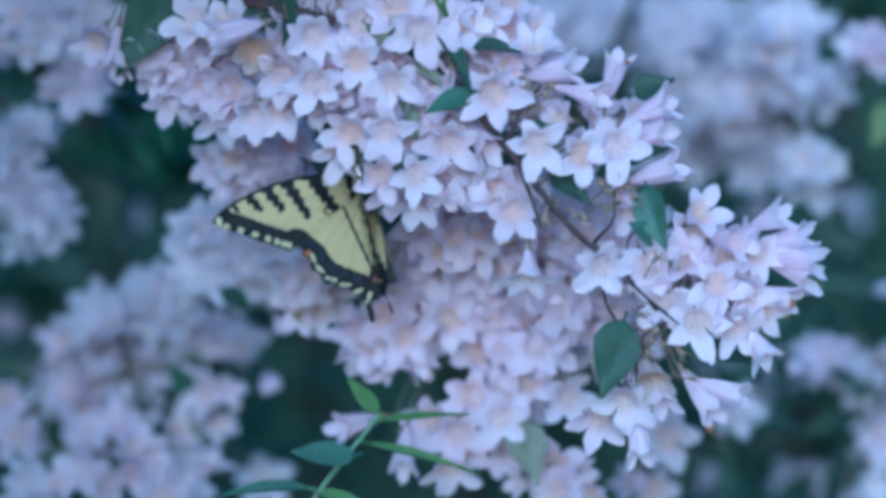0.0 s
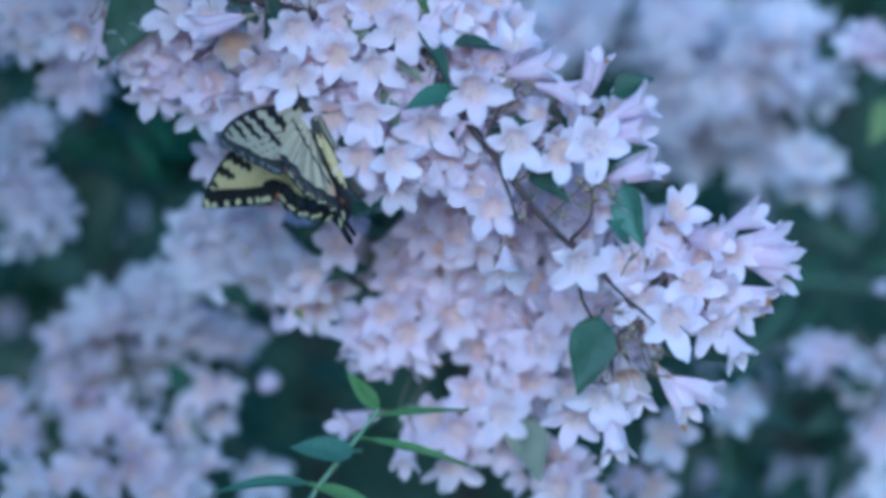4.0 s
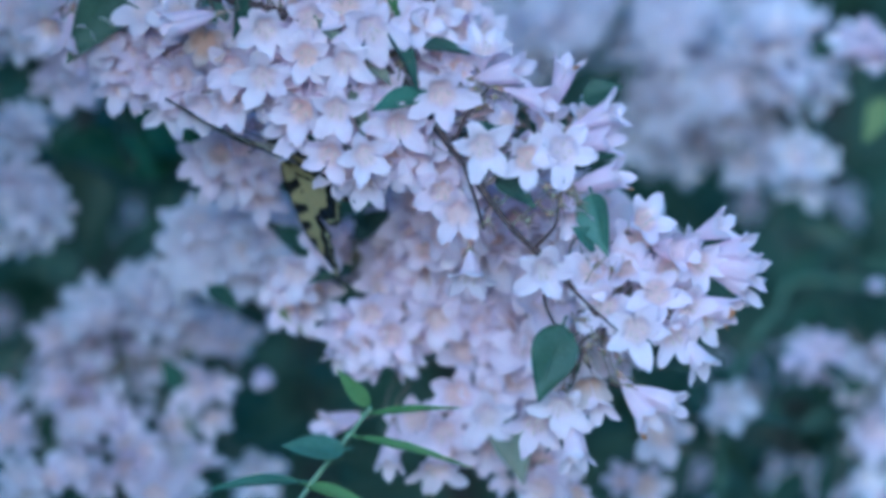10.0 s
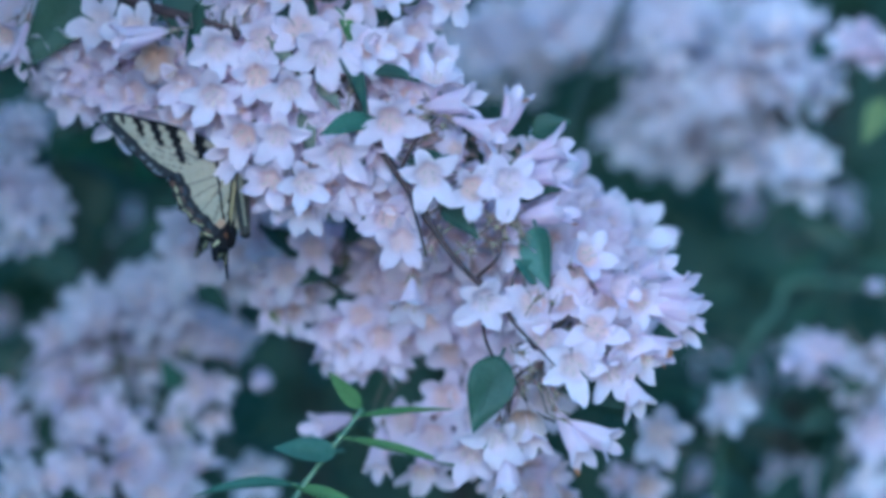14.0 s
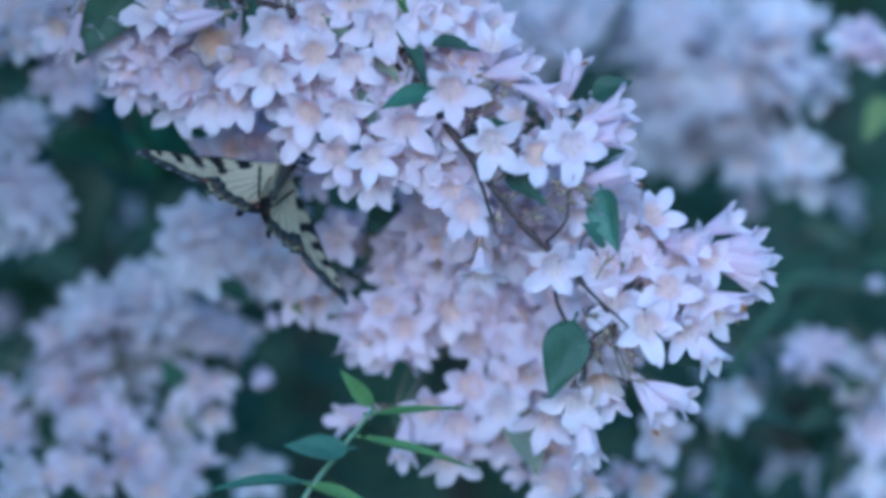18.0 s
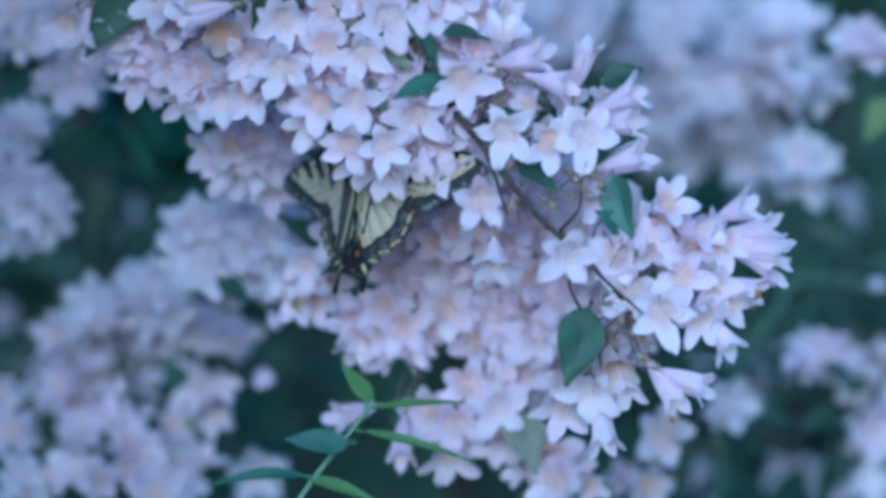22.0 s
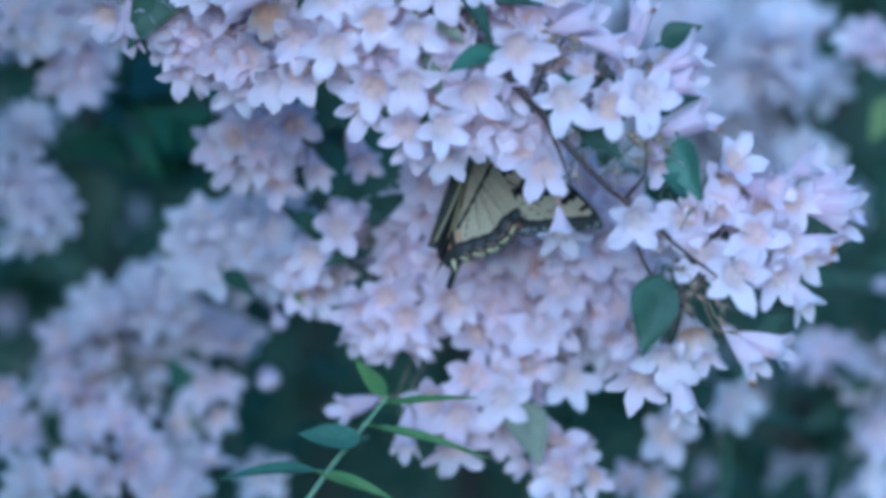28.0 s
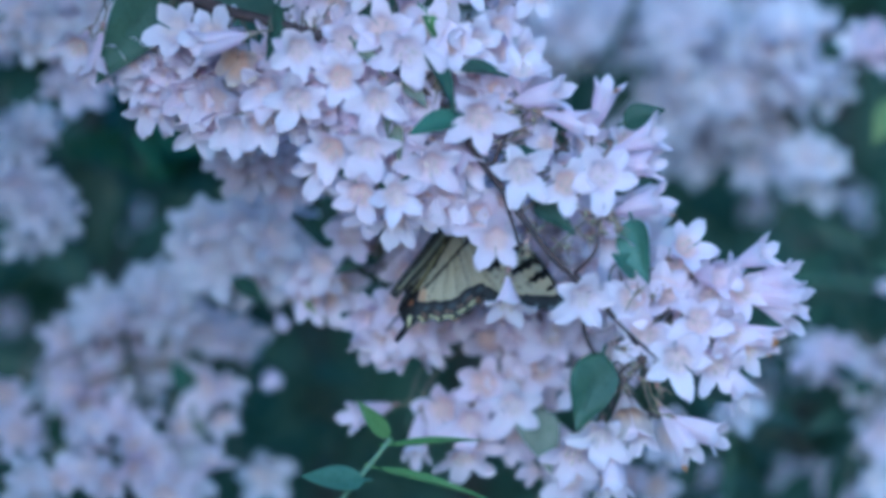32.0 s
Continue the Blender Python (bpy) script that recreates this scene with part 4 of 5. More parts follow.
def hind_pigment(q, under):
    c = np.tile(PALE if under else YELLOW, (len(q), 1))
    rim = smooth_outline(HIND)[18:106]
    edge = gap_to(q, rim)
    dark = GREY * 0.36 if under else BLACK
    c[bar(q, (8, -10), (8, -205), 9, 12)] = BLACK
    c[bar(q, (46, -20), (16, -170), 6, 5)] = BLACK
    if under:
        for k in range(4):
            c[bar(q, (40 - 4 * k, -60 - 12 * k), (118 - 26 * k, -118 - 18 * k), 2.0, 1.2)] = BLACK * 7
        c[bar(q, (22, -160), (34, -178), 16, 12)] = ORANGE * 0.35 + PALE * 0.6
    c[edge < 36] = dark
    if under:
        c[(edge > 31) & (edge < 37)] = BLACK * 2
        c[(edge < 14) & (np.sin(q[:, 0] * 0.19 - q[:, 1] * 0.15) > 0.1)] = BLACK * 2
    band = (edge > 20) & (edge < 30)
    c[band & (np.sin(q[:, 0] * 0.22 + q[:, 1] * 0.12) > -0.2)] = (GREY * 0.6 + BLUE * 0.15 if under else BLUE * 0.25)
    for a, w in (((122, -122), 8), ((113, -148), 8), ((95, -172), 8), ((72, -188), 8), ((50, -205), 7)):
        m = np.array((60.0, -110.0)) - np.array(a)
        m /= np.linalg.norm(m)
        o = np.array(a) + m * 5
        c[bar(q, o + (m[1] * 8, -m[0] * 8), o - (m[1] * 8, -m[0] * 8), w - 2, w - 2)] = SPOT * (0.85 if under else 1)
        if under:
            o = np.array(a) + m * 15
            c[bar(q, o + (m[1] * 6, -m[0] * 6), o - (m[1] * 6, -m[0] * 6), 6, 6)] = ORANGE * 0.16 + GREY * 0.7
    c[np.hypot(*(q - (124, -112)).T) < 6] = ORANGE * 0.25 + GREY * 0.5 if under else ORANGE * 0.6
    c[bar(q, (5, -150), (16, -214), 18, 44)] = BLACK * (1.5 if under else 1)
    c[np.hypot(*(q - (13, -186)).T) < 6] = ORANGE * 0.35 + GREY * 0.3
    c[bar(q, (38, -218), (37, -262), 20, 20)] = BLACK
    c[bar(q, (30, -208), (40, -224), 7, 5)] = SPOT
    return c


def wing_mesh(name, outline, pigment, side, cell, lift):
    """A thin closed wing of small cells, its upper and under side each with its own pattern."""
    poly = smooth_outline(outline)
    lo, hi = poly.min(0) - cell, poly.max(0) + cell
    nx, ny = int((hi[0] - lo[0]) / cell) + 1, int((hi[1] - lo[1]) / cell) + 1
    xs, ys = np.meshgrid(lo[0] + cell * np.arange(nx + 1), lo[1] + cell * np.arange(ny + 1))
    q = np.column_stack((xs.ravel(), ys.ravel()))
    ok = inside(q, poly)
    ring = np.vstack((poly, poly[:1]))
    # cells are kept when a corner lies inside; corners outside slide on to the outline
    near = q.copy()
    out = np.where(~ok)[0]
    best = np.full(len(out), 1e9)
    for a, b in zip(ring[:-1], ring[1:]):
        d = b - a
        s = np.clip(((q[out] - a) @ d) / max(d @ d, 1e-9), 0, 1)
        c = a + s[:, None] * d
        w = np.linalg.norm(q[out] - c, axis=1)
        better = w < best
        best[better] = w[better]
        near[out[better]] = c[better]
    w = nx + 1
    cells = [(j * w + i, j * w + i + 1, (j + 1) * w + i + 1, (j + 1) * w + i) for j in range(ny) for i in range(nx)
             if ok[j * w + i] or ok[j * w + i + 1] or ok[(j + 1) * w + i] or ok[(j + 1) * w + i + 1]]
    used = sorted({i for c in cells for i in c})
    index = {a: b for b, a in enumerate(used)}
    flat = near[used]
    r = np.hypot(flat[:, 0], flat[:, 1])
    bulge = lift + 0.0022 * np.sin(np.clip(r / 270, 0, 1) * math.pi) + 0.00025 * np.sin(np.arctan2(flat[:, 1], flat[:, 0] + 20) * 34)
    n = len(used)
    verts = np.zeros((2 * n, 3))
    verts[:n] = np.column_stack((flat[:, 0] * UNIT * side, flat[:, 1] * UNIT, bulge + 0.00012))
    verts[n:] = verts[:n] - (0, 0, 0.00024)
    faces = []
    for c in cells:
        up = tuple(index[i] for i in c)
        up = up if side > 0 else up[::-1]
        faces += [up, tuple(i + n for i in up[::-1])]
    tint = np.vstack((pigment(flat, False), pigment(flat, True)))
    return make(name, verts, faces, WING, tint)


def ball(c, r, n=10):
    verts, faces = [], []
    for j in range(n + 1):
        a = math.pi * j / n
        for k in range(n):
            b = 2 * math.pi * k / n
            verts.append((c[0] + r[0] * math.sin(a) * math.cos(b), c[1] + r[1] * math.cos(a), c[2] + r[2] * math.sin(a) * math.sin(b)))
    for j in range(n):
        for k in range(n):
            m = (k + 1) % n
            faces.append((j * n + k, j * n + m, (j + 1) * n + m, (j + 1) * n + k))
    return verts, faces


butterfly = thing("butterfly", at(640, 320, .04), "yellow swallowtail butterfly with black tiger stripes and short tails, feeding", "butterfly")
part("thorax", make("thorax", *ball((0, 0.001, -0.0005), (0.0030, 0.0065, 0.0032)), FUR), butterfly)
verts, faces = tube([(0, -0.003, -0.0006), (0, -0.012, -0.0012), (0, -0.024, -0.0022), (0, -0.0345, -0.0036)], 0.0029, 0.0016, 12, 7)
part("abdomen", make("abdomen", verts, faces, FUR), butterfly)
for sx in (-1, 1):
    verts, faces = tube([(sx * 0.0019, -0.004, -0.0012), (sx * 0.0019, -0.018, -0.0022), (sx * 0.0011, -0.032, -0.0042)], 0.0010, 0.0005, 7, 6)
    part("side_stripe", make("side_stripe", verts, faces, STRIPE), butterfly, None, "yellow stripe along the abdomen")
head = part("head", make("head", *ball((0, 0.0088, -0.0004), (0.0019, 0.0019, 0.0018)), FUR), butterfly)
for sx in (-1, 1):
    part("eye", make("eye", *ball((sx * 0.0016, 0.0094, -0.0002), (0.0009, 0.0012, 0.0012), 8), EYE), head)
    verts, faces = tube([(sx * 0.0006, 0.0104, 0.0006), (sx * 0.0035, 0.0180, 0.0030), (sx * 0.0072, 0.0255, 0.0042), (sx * 0.0080, 0.0275, 0.0043)], 0.00016, 0.00038, 6, 5)
    part("antenna", make("antenna", verts, faces, FUR), head)
    for k, (fy, out) in enumerate(((0.005, 0.006), (0.001, 0.008), (-0.003, 0.008))):
        verts, faces = tube([(sx * 0.0015, fy, -0.0022), (sx * out * 0.7, fy + 0.003 - 0.003 * k, -0.0045), (sx * out, fy + 0.006 - 0.005 * k, -0.0105)], 0.00028, 0.00014, 5, 4)
        part("leg", make("leg", verts, faces, FUR), butterfly)
WINGS = []
for side in (-1, 1):
    fw = part("forewing", wing_mesh("forewing", FORE, fore_pigment, side, 2.6, 0.0009), butterfly)
    hw = part("hindwing", wing_mesh("hindwing", HIND, hind_pigment, side, 2.4, 0.0), butterfly)
    WINGS.append((side, fw, hw))


# ---------------------------------------------------------------- what moves
def motions():
    # the front spray sways: seconds, shift in u, shift in v, depth, turn in degrees
    sway = [
        (0, 41.7, -11.3, 0.0009, -1.83),
        (0.5, -21.4, 13.4, 0.0110, 0.10),
        (1, 50.9, -6.3, 0.0020, -1.66),
        (1.5, 2.9, -11.1, 0.0100, -1.17),
        (2, -2.6, 9.6, 0.0086, -0.70),
        (2.5, 47.6, -13.5, 0.0054, -1.76),
        (3, -11.6, 7.8, 0.0102, -0.63),
        (3.5, -3.7, -8.8, 0.0096, -1.14),
        (5.5, 20.6, -17.2, 0.0002, -0.68),
        (6, 0.0, 0.0, -0.0000, 0.00),
        (6.5, 9.0, -16.8, 0.0007, -0.73),
        (7, -9.3, 0.9, 0.0023, -0.15),
        (7.5, -1.7, -2.1, 0.0014, -0.22),
        (8, -22.6, 1.8, 0.0028, -0.06),
        (8.5, -33.9, 15.3, 0.0025, 0.73),
        (9, -36.5, 13.0, 0.0031, 0.70),
        (9.5, -53.0, 7.4, 0.0042, 0.68),
        (10, -40.7, -1.2, 0.0036, 0.30),
        (10.5, -49.7, 11.6, 0.0035, 0.87),
        (11, -68.5, 23.0, 0.0035, 1.26),
        (11.5, -46.3, 29.5, 0.0012, 1.41),
        (12, -89.1, 44.8, 0.0050, 2.62),
        (12.5, -183.2, 55.1, 0.0108, 4.39),
        (13, -200.3, 108.7, 0.0044, 6.36),
        (13.5, -220.9, 111.2, 0.0074, 6.61),
        (14, -133.6, 47.7, 0.0056, 2.90),
        (14.5, -105.5, 60.8, 0.0036, 2.08),
        (16.5, 12.4, -20.1, 0.0011, -1.41),
        (17, 7.0, -18.4, 0.0007, -1.17),
        (17.5, -2.4, -22.0, 0.0023, -1.22),
        (18, -23.5, -4.4, 0.0030, -0.18),
        (18.5, 18.0, -41.4, 0.0003, -2.11),
        (19, 6.4, -33.5, 0.0029, -1.74),
        (19.5, 7.1, -24.4, 0.0010, -1.12),
        (20, 7.4, -30.5, 0.0014, -1.27),
        (20.5, -2.9, -17.4, 0.0002, -0.60),
        (21, 11.1, -23.2, 0.0000, -1.11),
        (21.5, 0.7, -18.2, 0.0005, -0.92),
        (22, -4.7, -24.8, 0.0003, -0.95),
        (22.5, 8.0, -20.4, -0.0011, -0.90),
        (23, -2.2, -15.9, -0.0002, -0.76),
        (23.5, 2.0, -9.9, -0.0015, -0.52),
        (24, 21.1, -14.4, -0.0036, -1.05),
        (24.5, -23.7, 17.0, -0.0033, 0.90),
        (25, 18.1, -4.1, -0.0082, -0.59),
        (25.5, -0.5, 17.9, -0.0055, 0.70),
        (27.5, 81.3, -35.5, -0.0385, -2.25),
        (28, 91.8, -83.2, -0.0343, -4.34),
        (28.5, 90.0, -63.1, -0.0356, -2.84),
        (29, 88.3, -74.9, -0.0289, -3.02),
        (29.5, 68.7, -72.2, -0.0308, -2.64),
        (30, 104.5, -49.8, -0.0365, -3.08),
        (30.5, 94.8, -28.4, -0.0360, -2.88),
        (31, 93.2, -18.8, -0.0368, -2.53),
        (31.5, 61.0, 11.6, -0.0324, -1.80),
        (32, 11.2, 39.7, -0.0242, 0.51),
    ]
    walk(spray, [(t, Matrix.Translation(at(905 + du, 265 + dv, dy)) @ pose(0, 0, 0, 0, turn, 0)) for t, du, dv, dy, turn in sway])
    # the flowers that bear the butterfly sag a little more: seconds, shift in u, shift in v
    sag = [
        (0, -1.0, 21.0),
        (0.5, -2.0, 16.5),
        (1, 1.5, 20.5),
        (1.5, -3.0, 20.5),
        (2, -4.0, 10.5),
        (2.5, -1.0, 14.0),
        (3, -7.0, 2.0),
        (3.5, -2.5, 3.5),
        (5.5, 3.5, -11.0),
        (6, 0.0, 0.0),
        (6.5, 0.5, -11.5),
        (7, -4.5, 3.0),
        (7.5, -4.5, 0.5),
        (8, -2.5, -1.0),
        (8.5, -3.0, -2.0),
        (9, -3.5, -3.0),
        (9.5, -5.0, -3.0),
        (10, 5.0, -9.5),
        (10.5, -3.5, -3.0),
        (11, -2.5, -2.0),
        (11.5, -2.5, 0.0),
        (12, -2.0, -4.0),
        (12.5, -6.5, -2.5),
        (13, -5.0, 1.0),
        (13.5, -6.0, -4.0),
        (14, -5.5, -1.5),
        (14.5, -5.0, 3.0),
        (16.5, 1.5, -3.5),
        (17, 1.0, -2.0),
        (17.5, 0.5, -4.0),
        (18, 1.0, -3.0),
        (18.5, 0.0, -6.0),
        (19, 0.0, -6.5),
        (19.5, 0.0, -5.5),
        (20, 1.0, -6.5),
        (20.5, 1.0, -5.0),
        (21, 2.0, -4.5),
        (21.5, 1.5, -5.5),
        (22, 1.5, -5.5),
        (22.5, 1.5, -3.5),
        (23, 2.0, -5.5),
        (23.5, 0.5, -4.0),
        (24, 4.5, -3.0),
        (24.5, 2.0, -4.0),
        (25, 3.5, -2.0),
        (25.5, 3.0, 0.0),
        (27.5, -1.0, 10.0),
        (28, 2.0, 6.0),
        (28.5, -1.0, 8.0),
        (29, 2.0, 4.0),
        (29.5, -0.5, 6.0),
        (30, 1.0, 11.0),
        (30.5, 3.5, 13.0),
        (31, 2.0, 11.0),
        (31.5, -3.0, 15.0),
        (32, -2.0, 17.0),
    ]
    for f in LADEN:
        rest = f.matrix_basis.copy()
        walk(f, [(t, Matrix.Translation((du * UNIT, 0, -dv * UNIT)) @ rest) for t, du, dv in sag])
    # the rear spray: seconds, shift in u, shift in v
    nod = [
        (0, -5.1, 2.4),
        (0.5, 2.9, 1.9),
        (1, 6.0, -5.1),
        (1.5, 6.0, -10.0),
        (2, 6.0, -3.5),
        (2.5, 12.5, -6.5),
        (3, 2.0, 1.5),
        (3.5, -0.5, 1.5),
        (5.5, 1.0, -4.0),
        (6, 0.0, 0.0),
        (6.5, 0.5, -4.0),
        (7, 1.0, -2.0),
        (7.5, 0.0, -1.5),
        (8, -5.0, 1.5),
        (8.5, -11.4, 4.5),
        (9, -10.3, 6.5),
        (9.5, -13.8, 7.5),
        (10, -16.3, 6.5),
        (10.5, -18.3, 10.5),
        (11, -19.3, 10.6),
        (11.5, -17.8, 10.1),
        (12, -28.7, 19.5),
        (12.5, -63.2, 37.0),
        (13, -74.7, 43.0),
        (13.5, -51.7, 26.0),
        (14, -33.2, 9.0),
        (14.5, -19.3, 0.8),
        (16.5, 7.7, -13.2),
        (17, 7.7, -10.5),
        (17.5, 9.2, -4.9),
        (18, 7.2, -3.9),
        (18.5, 10.7, -7.9),
        (19, 10.7, -10.9),
        (19.5, 7.2, -6.9),
        (20, 7.2, -7.4),
        (20.5, 3.7, -6.4),
        (21, 6.2, -6.4),
        (21.5, 2.7, -6.4),
        (22, 1.7, -7.4),
        (22.5, 2.2, -4.4),
        (23, 1.1, -4.9),
        (23.5, 0.1, -5.4),
        (24, 4.6, -3.9),
        (24.5, 4.1, -8.9),
        (25, 0.1, -5.5),
        (25.5, 0.3, -3.8),
        (27.5, -5.8, -9.0),
        (28, 0.5, -21.9),
        (28.5, 2.5, -21.4),
        (29, 3.5, -26.9),
        (29.5, 7.5, -35.8),
        (30, 18.9, -38.3),
        (30.5, 8.9, -19.4),
        (31, 10.9, -12.9),
        (31.5, 12.4, -14.0),
        (32, 13.9, -14.0),
    ]
    walk(behind, [(t, Matrix.Translation(at(715 + du, 590 + dv, 0.075)) @ pose(0, 0, 0, 0, -du * 0.02, 0)) for t, du, dv in nod])
    # the green shoot: seconds, shift in u, shift in v
    lean = [
        (0, -1.1, 4.4),
        (0.5, -0.1, 3.9),
        (1, -1.0, 3.9),
        (1.5, -1.0, 5.0),
        (2, -1.0, 5.5),
        (2.5, 0.5, 4.5),
        (3, 1.0, 2.5),
        (3.5, 0.5, -0.5),
        (5.5, 0.0, 0.0),
        (6, 0.0, 0.0),
        (7, -1.0, -2.0),
        (8, 0.0, 0.5),
        (8.5, -3.4, 4.5),
        (9, -2.3, 4.5),
        (10, -4.3, 0.5),
        (11, -4.3, 3.6),
        (11.5, -6.8, 4.1),
        (12, -8.7, 7.5),
        (12.5, -17.2, 6.0),
        (13, -23.7, 13.0),
        (13.5, -16.7, 11.0),
        (14, -16.2, 3.0),
        (14.5, -14.3, 0.8),
        (16.5, 3.7, -0.2),
        (17, -0.3, 2.5),
        (18, 1.2, 3.1),
        (18.5, 1.7, -5.9),
        (19, 2.7, -6.9),
        (20, -0.8, -6.4),
        (21, 0.2, -5.4),
        (22, -0.3, -8.4),
        (23, 2.1, 0.1),
        (24, 0.6, -0.9),
        (25, 0.1, 2.5),
        (25.5, 2.3, 2.2),
        (27.5, 7.2, 5.0),
        (28, 13.5, -17.9),
        (28.5, 10.5, -24.4),
        (29, 10.5, -28.9),
        (29.5, 5.5, -25.8),
        (30, 8.9, -9.3),
        (30.5, 8.9, 4.6),
        (31, 9.9, 23.1),
        (31.5, 16.4, 46.0),
        (32, 13.9, 52.0),
    ]
    walk(shoot, [(t, Matrix.Translation(at(560 + du, 870 + dv, 0.040)) @ pose(0, 0, 0, 0, du * 0.03, 0)) for t, du, dv in lean])
    # the butterfly: seconds, place, turn as a quaternion, lift of the left and the right wings and sweep of the forewings in degrees,
    # and where it differs, how much more the right hindwing is lifted
    flight = [
        (0, -0.0275, 0.0426, 1.3227, 0.6925, 0.6116, -0.3536, -0.1465, 45.4, 45.1, 4.4),
        (0.5, -0.0388, 0.0446, 1.3223, 0.7553, 0.5492, -0.3398, -0.1116, 63.5, 54.3, -8.4),
        (1, -0.0232, 0.0425, 1.3205, 0.7384, 0.5501, -0.3494, -0.1735, 38.8, 46.2, -0.0),
        (1.5, -0.0344, 0.0419, 1.3235, 0.6530, 0.6374, -0.3944, -0.1086, 50.4, 54.7, 4.1),
        (2, -0.0475, 0.0218, 1.3345, 0.6591, 0.5387, -0.5193, -0.0761, 46.6, 48.4, 0.1),
        (2.5, -0.0338, 0.0206, 1.3383, 0.6759, 0.5493, -0.4867, -0.0680, 44.9, 47.5, -5.7),
        (3, -0.0503, 0.0211, 1.3423, 0.6355, 0.5376, -0.5333, -0.1509, 26.0, 46.9, -5.5),
        (3.5, -0.0473, 0.0154, 1.3461, 0.5660, 0.5734, -0.5491, -0.2221, 39.6, 61.5, -3.4),
        (5.5, -0.0409, 0.0208, 1.3402, 0.5029, 0.5926, -0.6157, -0.1296, 35.7, 44.4, -2.5),
        (6, -0.0409, 0.0047, 1.3388, 0.4553, 0.3383, -0.7900, -0.2325, 87.0, 78.8, 7.8, -7.0),
        (6.5, -0.0359, 0.0063, 1.3557, 0.3991, 0.4775, -0.6076, -0.4934, 35.4, 63.0, -3.6, -0.1),
        (7, -0.0485, 0.0286, 1.3377, 0.0581, 0.5306, -0.4452, -0.7189, 58.3, 84.5, -8.3, 6.8),
        (7.5, -0.0456, 0.0134, 1.3554, 0.2949, 0.5346, -0.5814, -0.5378, 35.5, 51.4, -5.9, -4.0),
        (8, -0.0464, 0.0056, 1.3456, 0.4327, 0.2726, -0.7903, -0.3374, 79.1, 57.8, 9.4, -14.8),
        (8.5, -0.0589, 0.0310, 1.3357, 0.4146, 0.5131, -0.7498, -0.0520, 4.9, 35.3, -5.1),
        (9, -0.0476, 0.0607, 1.3243, 0.7035, 0.0255, -0.7091, -0.0413, -36.7, 52.3, -40.9),
        (9.5, -0.0527, 0.0449, 1.3319, 0.4396, 0.2234, -0.8650, -0.0932, 25.3, 35.4, -2.8),
        (10, -0.0506, 0.0481, 1.3328, 0.4084, 0.2843, -0.8671, -0.0244, 12.8, 25.5, 3.0),
        (10.5, -0.0514, 0.0466, 1.3364, 0.4627, 0.3995, -0.7873, -0.0803, 22.7, 28.3, -11.5),
        (11, -0.0500, 0.0355, 1.3349, 0.4621, 0.3554, -0.7983, -0.1511, 25.9, 32.8, 0.5),
        (11.5, -0.0543, 0.0434, 1.3327, 0.5113, 0.3909, -0.7526, -0.1392, 34.0, 23.9, -9.9),
        (12, -0.0552, 0.0290, 1.3333, 0.5801, 0.2556, -0.7576, -0.1555, 55.6, 46.0, -9.0),
        (12.5, -0.0740, 0.0291, 1.3260, 0.5612, 0.2770, -0.7789, -0.0410, 33.2, 27.5, 0.7),
        (13, -0.0773, 0.0281, 1.3208, 0.4991, 0.1862, -0.8436, -0.0673, 23.4, 41.8, 0.9),
        (13.5, -0.0828, 0.0422, 1.3209, 0.4894, 0.1922, -0.8174, -0.2354, 34.6, 44.7, -6.9),
        (14, -0.0630, 0.0283, 1.3301, 0.4774, 0.2175, -0.7655, -0.3726, 45.2, 34.4, 2.4),
        (14.5, -0.0721, 0.0388, 1.3242, 0.3691, 0.4457, -0.7970, -0.1732, 18.3, 18.6, -2.0),
        (15.5, -0.0578, 0.0393, 1.3239, 0.3392, -0.0119, -0.8977, -0.2810, -2.8, 43.8, -1.9),
        (16.5, -0.0435, 0.0398, 1.3237, 0.2305, -0.4667, -0.7901, -0.3236, -24.0, 69.1, -1.9),
        (17, -0.0428, 0.0512, 1.3293, 0.2799, -0.1234, -0.9163, -0.2585, 31.1, 28.8, -6.2),
        (17.5, -0.0488, 0.0449, 1.3272, 0.3295, -0.1475, -0.9320, -0.0330, 16.9, 42.2, -27.6),
        (18, -0.0486, 0.0335, 1.3267, 0.3299, -0.0106, -0.9185, -0.2179, 25.9, 31.1, -2.8),
        (18.2, -0.0472, 0.0398, 1.3296, 0.3046, 0.1103, -0.8901, -0.3206, 30.1, 27.1, 2.6),
        (18.5, -0.0378, 0.0311, 1.3368, 0.1725, 0.1145, -0.8488, -0.4865, 14.5, 20.5, -10.9),
        (18.8, -0.0389, 0.0309, 1.3307, 0.2201, 0.1925, -0.8994, -0.3249, 20.9, 28.9, -0.2),
        (19, -0.0432, 0.0785, 1.3320, 0.4902, 0.2578, -0.8231, -0.1255, -5.7, 61.0, 8.5),
        (19.3, -0.0404, 0.0509, 1.3240, 0.2946, -0.0778, -0.9495, -0.0742, -25.2, 36.0, -32.0),
        (20, -0.0234, 0.0777, 1.3233, 0.1499, -0.2771, -0.9271, -0.2030, -17.3, 37.5, -10.9),
        (20.5, -0.0303, 0.0427, 1.3223, 0.0582, -0.2128, -0.9120, -0.3458, -6.1, 18.3, -5.3),
        (21, -0.0236, 0.0276, 1.3251, -0.1538, -0.2647, -0.8647, -0.3982, 2.1, 8.5, 1.0),
        (21.5, -0.0284, 0.0291, 1.3261, -0.1856, -0.2588, -0.8207, -0.4743, 20.4, 7.4, 2.1),
        (22, -0.0265, 0.0285, 1.3308, -0.2560, -0.2736, -0.7070, -0.5999, 12.6, 14.9, -0.2),
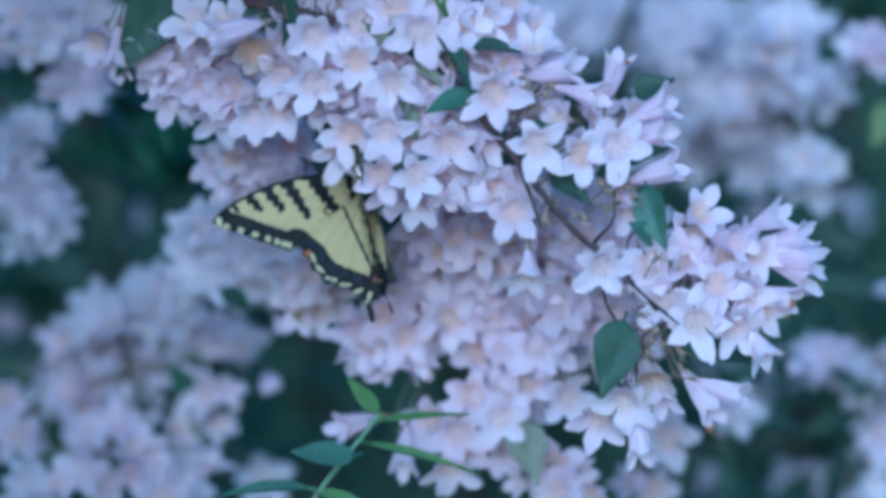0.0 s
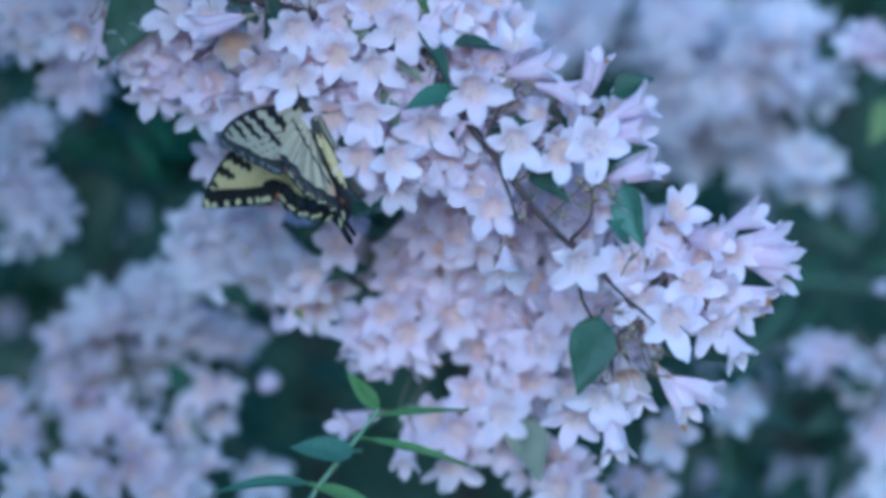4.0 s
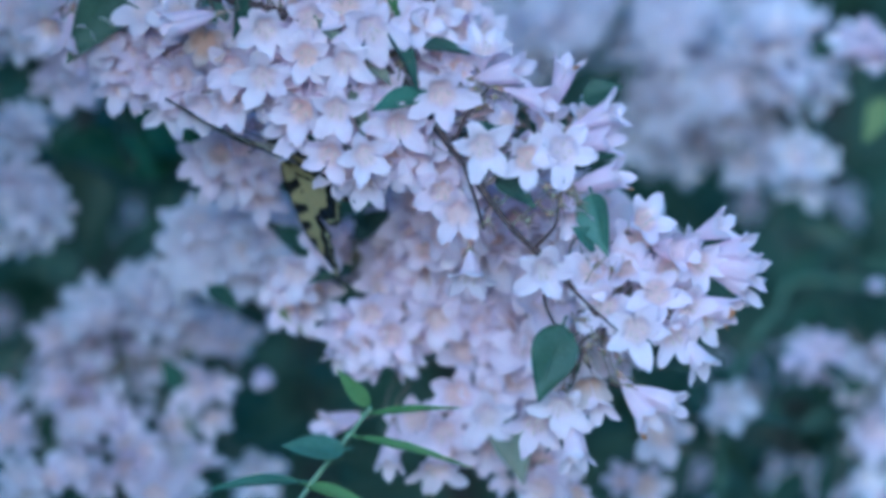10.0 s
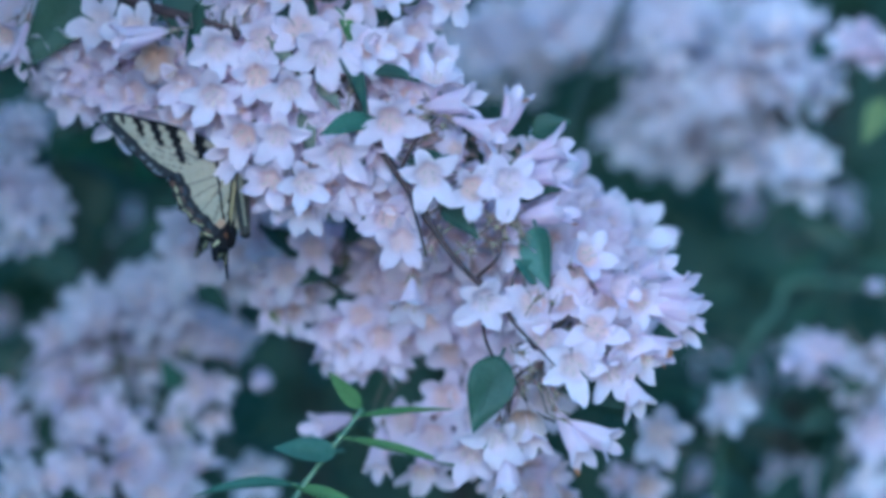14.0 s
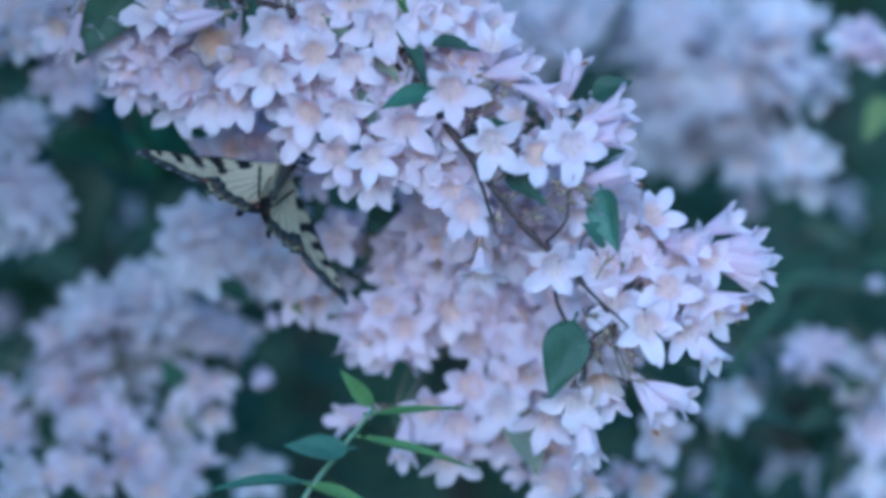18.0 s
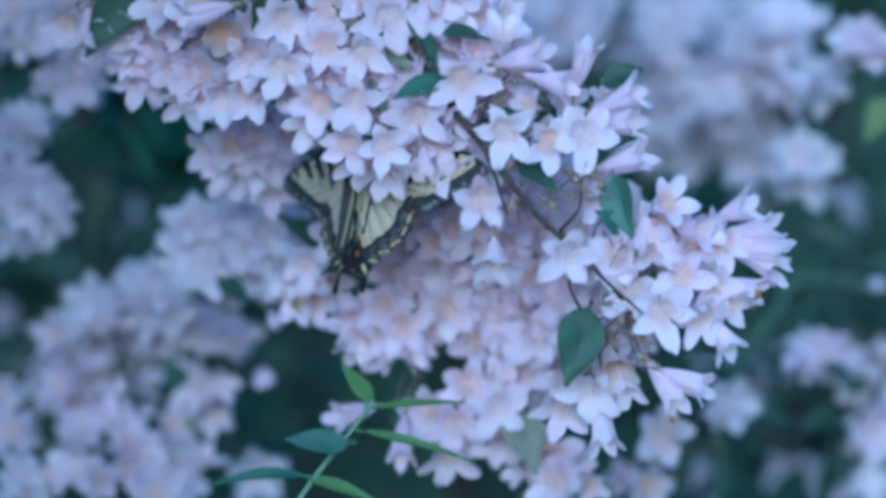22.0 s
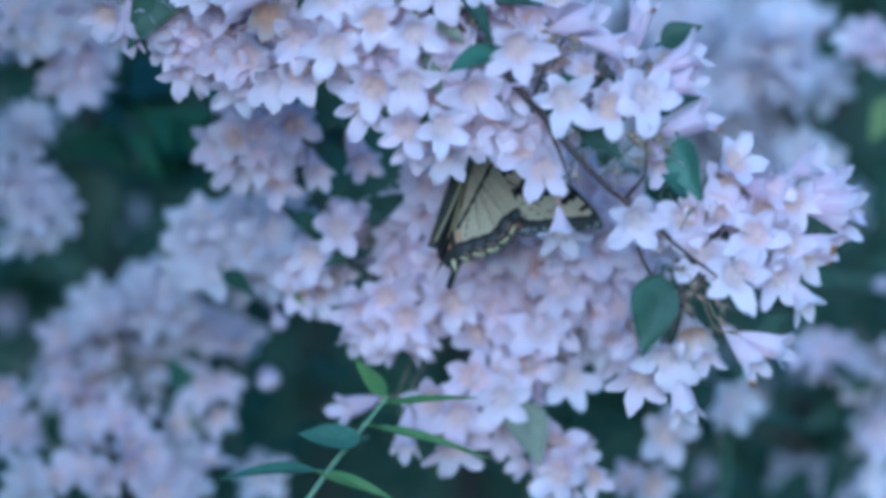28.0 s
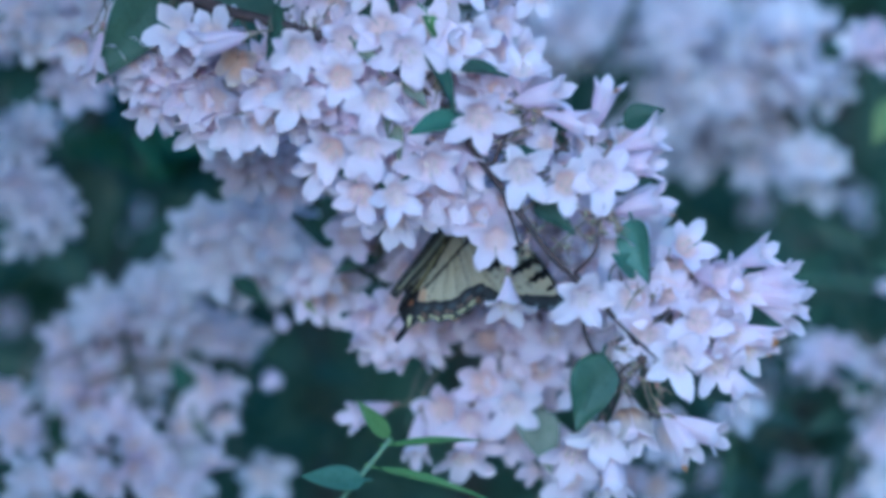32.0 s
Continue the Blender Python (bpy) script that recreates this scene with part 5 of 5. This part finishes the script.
        (22.5, -0.0244, 0.0271, 1.3293, -0.2223, -0.3062, -0.6896, -0.6175, 12.6, 16.1, 5.1),
        (23, -0.0212, 0.0219, 1.3233, -0.1871, -0.3939, -0.8163, -0.3788, 20.7, -8.9, -5.4),
        (23.5, -0.0221, 0.0298, 1.3275, -0.1114, -0.2930, -0.7738, -0.5505, 70.2, 17.1, 3.9),
        (24, -0.0194, 0.0335, 1.3307, -0.2525, -0.3388, -0.7127, -0.5599, 15.6, 12.6, 3.2),
        (24.5, -0.0297, 0.0240, 1.3269, 0.1093, -0.2344, -0.7762, -0.5750, 2.9, 60.4, 1.2),
        (25, -0.0228, 0.0315, 1.3226, 0.1275, -0.2699, -0.7109, -0.6368, 26.0, 39.8, 1.6),
        (25.5, -0.0282, 0.0225, 1.3217, 0.0915, -0.4080, -0.5062, -0.7543, 13.7, 21.2, 1.4),
        (27.5, 0.0059, 0.0288, 1.3264, -0.1892, -0.3222, -0.6273, -0.6833, 24.6, 62.3, -1.9),
        (28, 0.0087, 0.0303, 1.3320, -0.1372, -0.3712, -0.6330, -0.6653, 38.6, 57.6, -6.5),
        (28.5, 0.0100, 0.0239, 1.3316, -0.2015, -0.3680, -0.5890, -0.6907, 35.7, 52.5, -8.2),
        (29, 0.0091, 0.0286, 1.3294, -0.1267, -0.4064, -0.6143, -0.6644, 42.2, 55.7, -4.3),
        (29.5, 0.0060, 0.0233, 1.3288, -0.0614, -0.5125, -0.6532, -0.5540, 42.6, 62.9, 0.2),
        (30, 0.0172, 0.0291, 1.3261, -0.0639, -0.4885, -0.6658, -0.5603, 38.2, 54.6, -3.4),
        (30.5, 0.0140, 0.0388, 1.3266, -0.0672, -0.4876, -0.6918, -0.5283, 45.1, 58.6, -1.1),
        (31, 0.0203, 0.0307, 1.3184, -0.0588, -0.5100, -0.6518, -0.5582, 36.4, 50.4, -3.7),
        (31.5, 0.0067, 0.0345, 1.3181, -0.1418, -0.5232, -0.5821, -0.6061, 35.3, 53.4, -10.4),
        (32, 0.0040, 0.0442, 1.3118, -0.1245, -0.5023, -0.6759, -0.5247, 28.8, 45.0, 0.3),
    ]
    walk(butterfly, [(r[0], Matrix.Translation(r[1:4]) @ Quaternion(r[4:8]).to_matrix().to_4x4()) for r in flight])
    for side, fw, hw in WINGS:
        k = 8 if side < 0 else 9
        walk(fw, [(r[0], pose(0, 0, 0, 0, -side * r[k], 0) @ pose(0, 0, 0, 0, 0, side * r[10])) for r in flight])
        walk(hw, [(r[0], pose(0, 0, 0, 0, -side * (r[k] + (r[11] if side > 0 and len(r) > 11 else 0)), 0)) for r in flight])


motions()
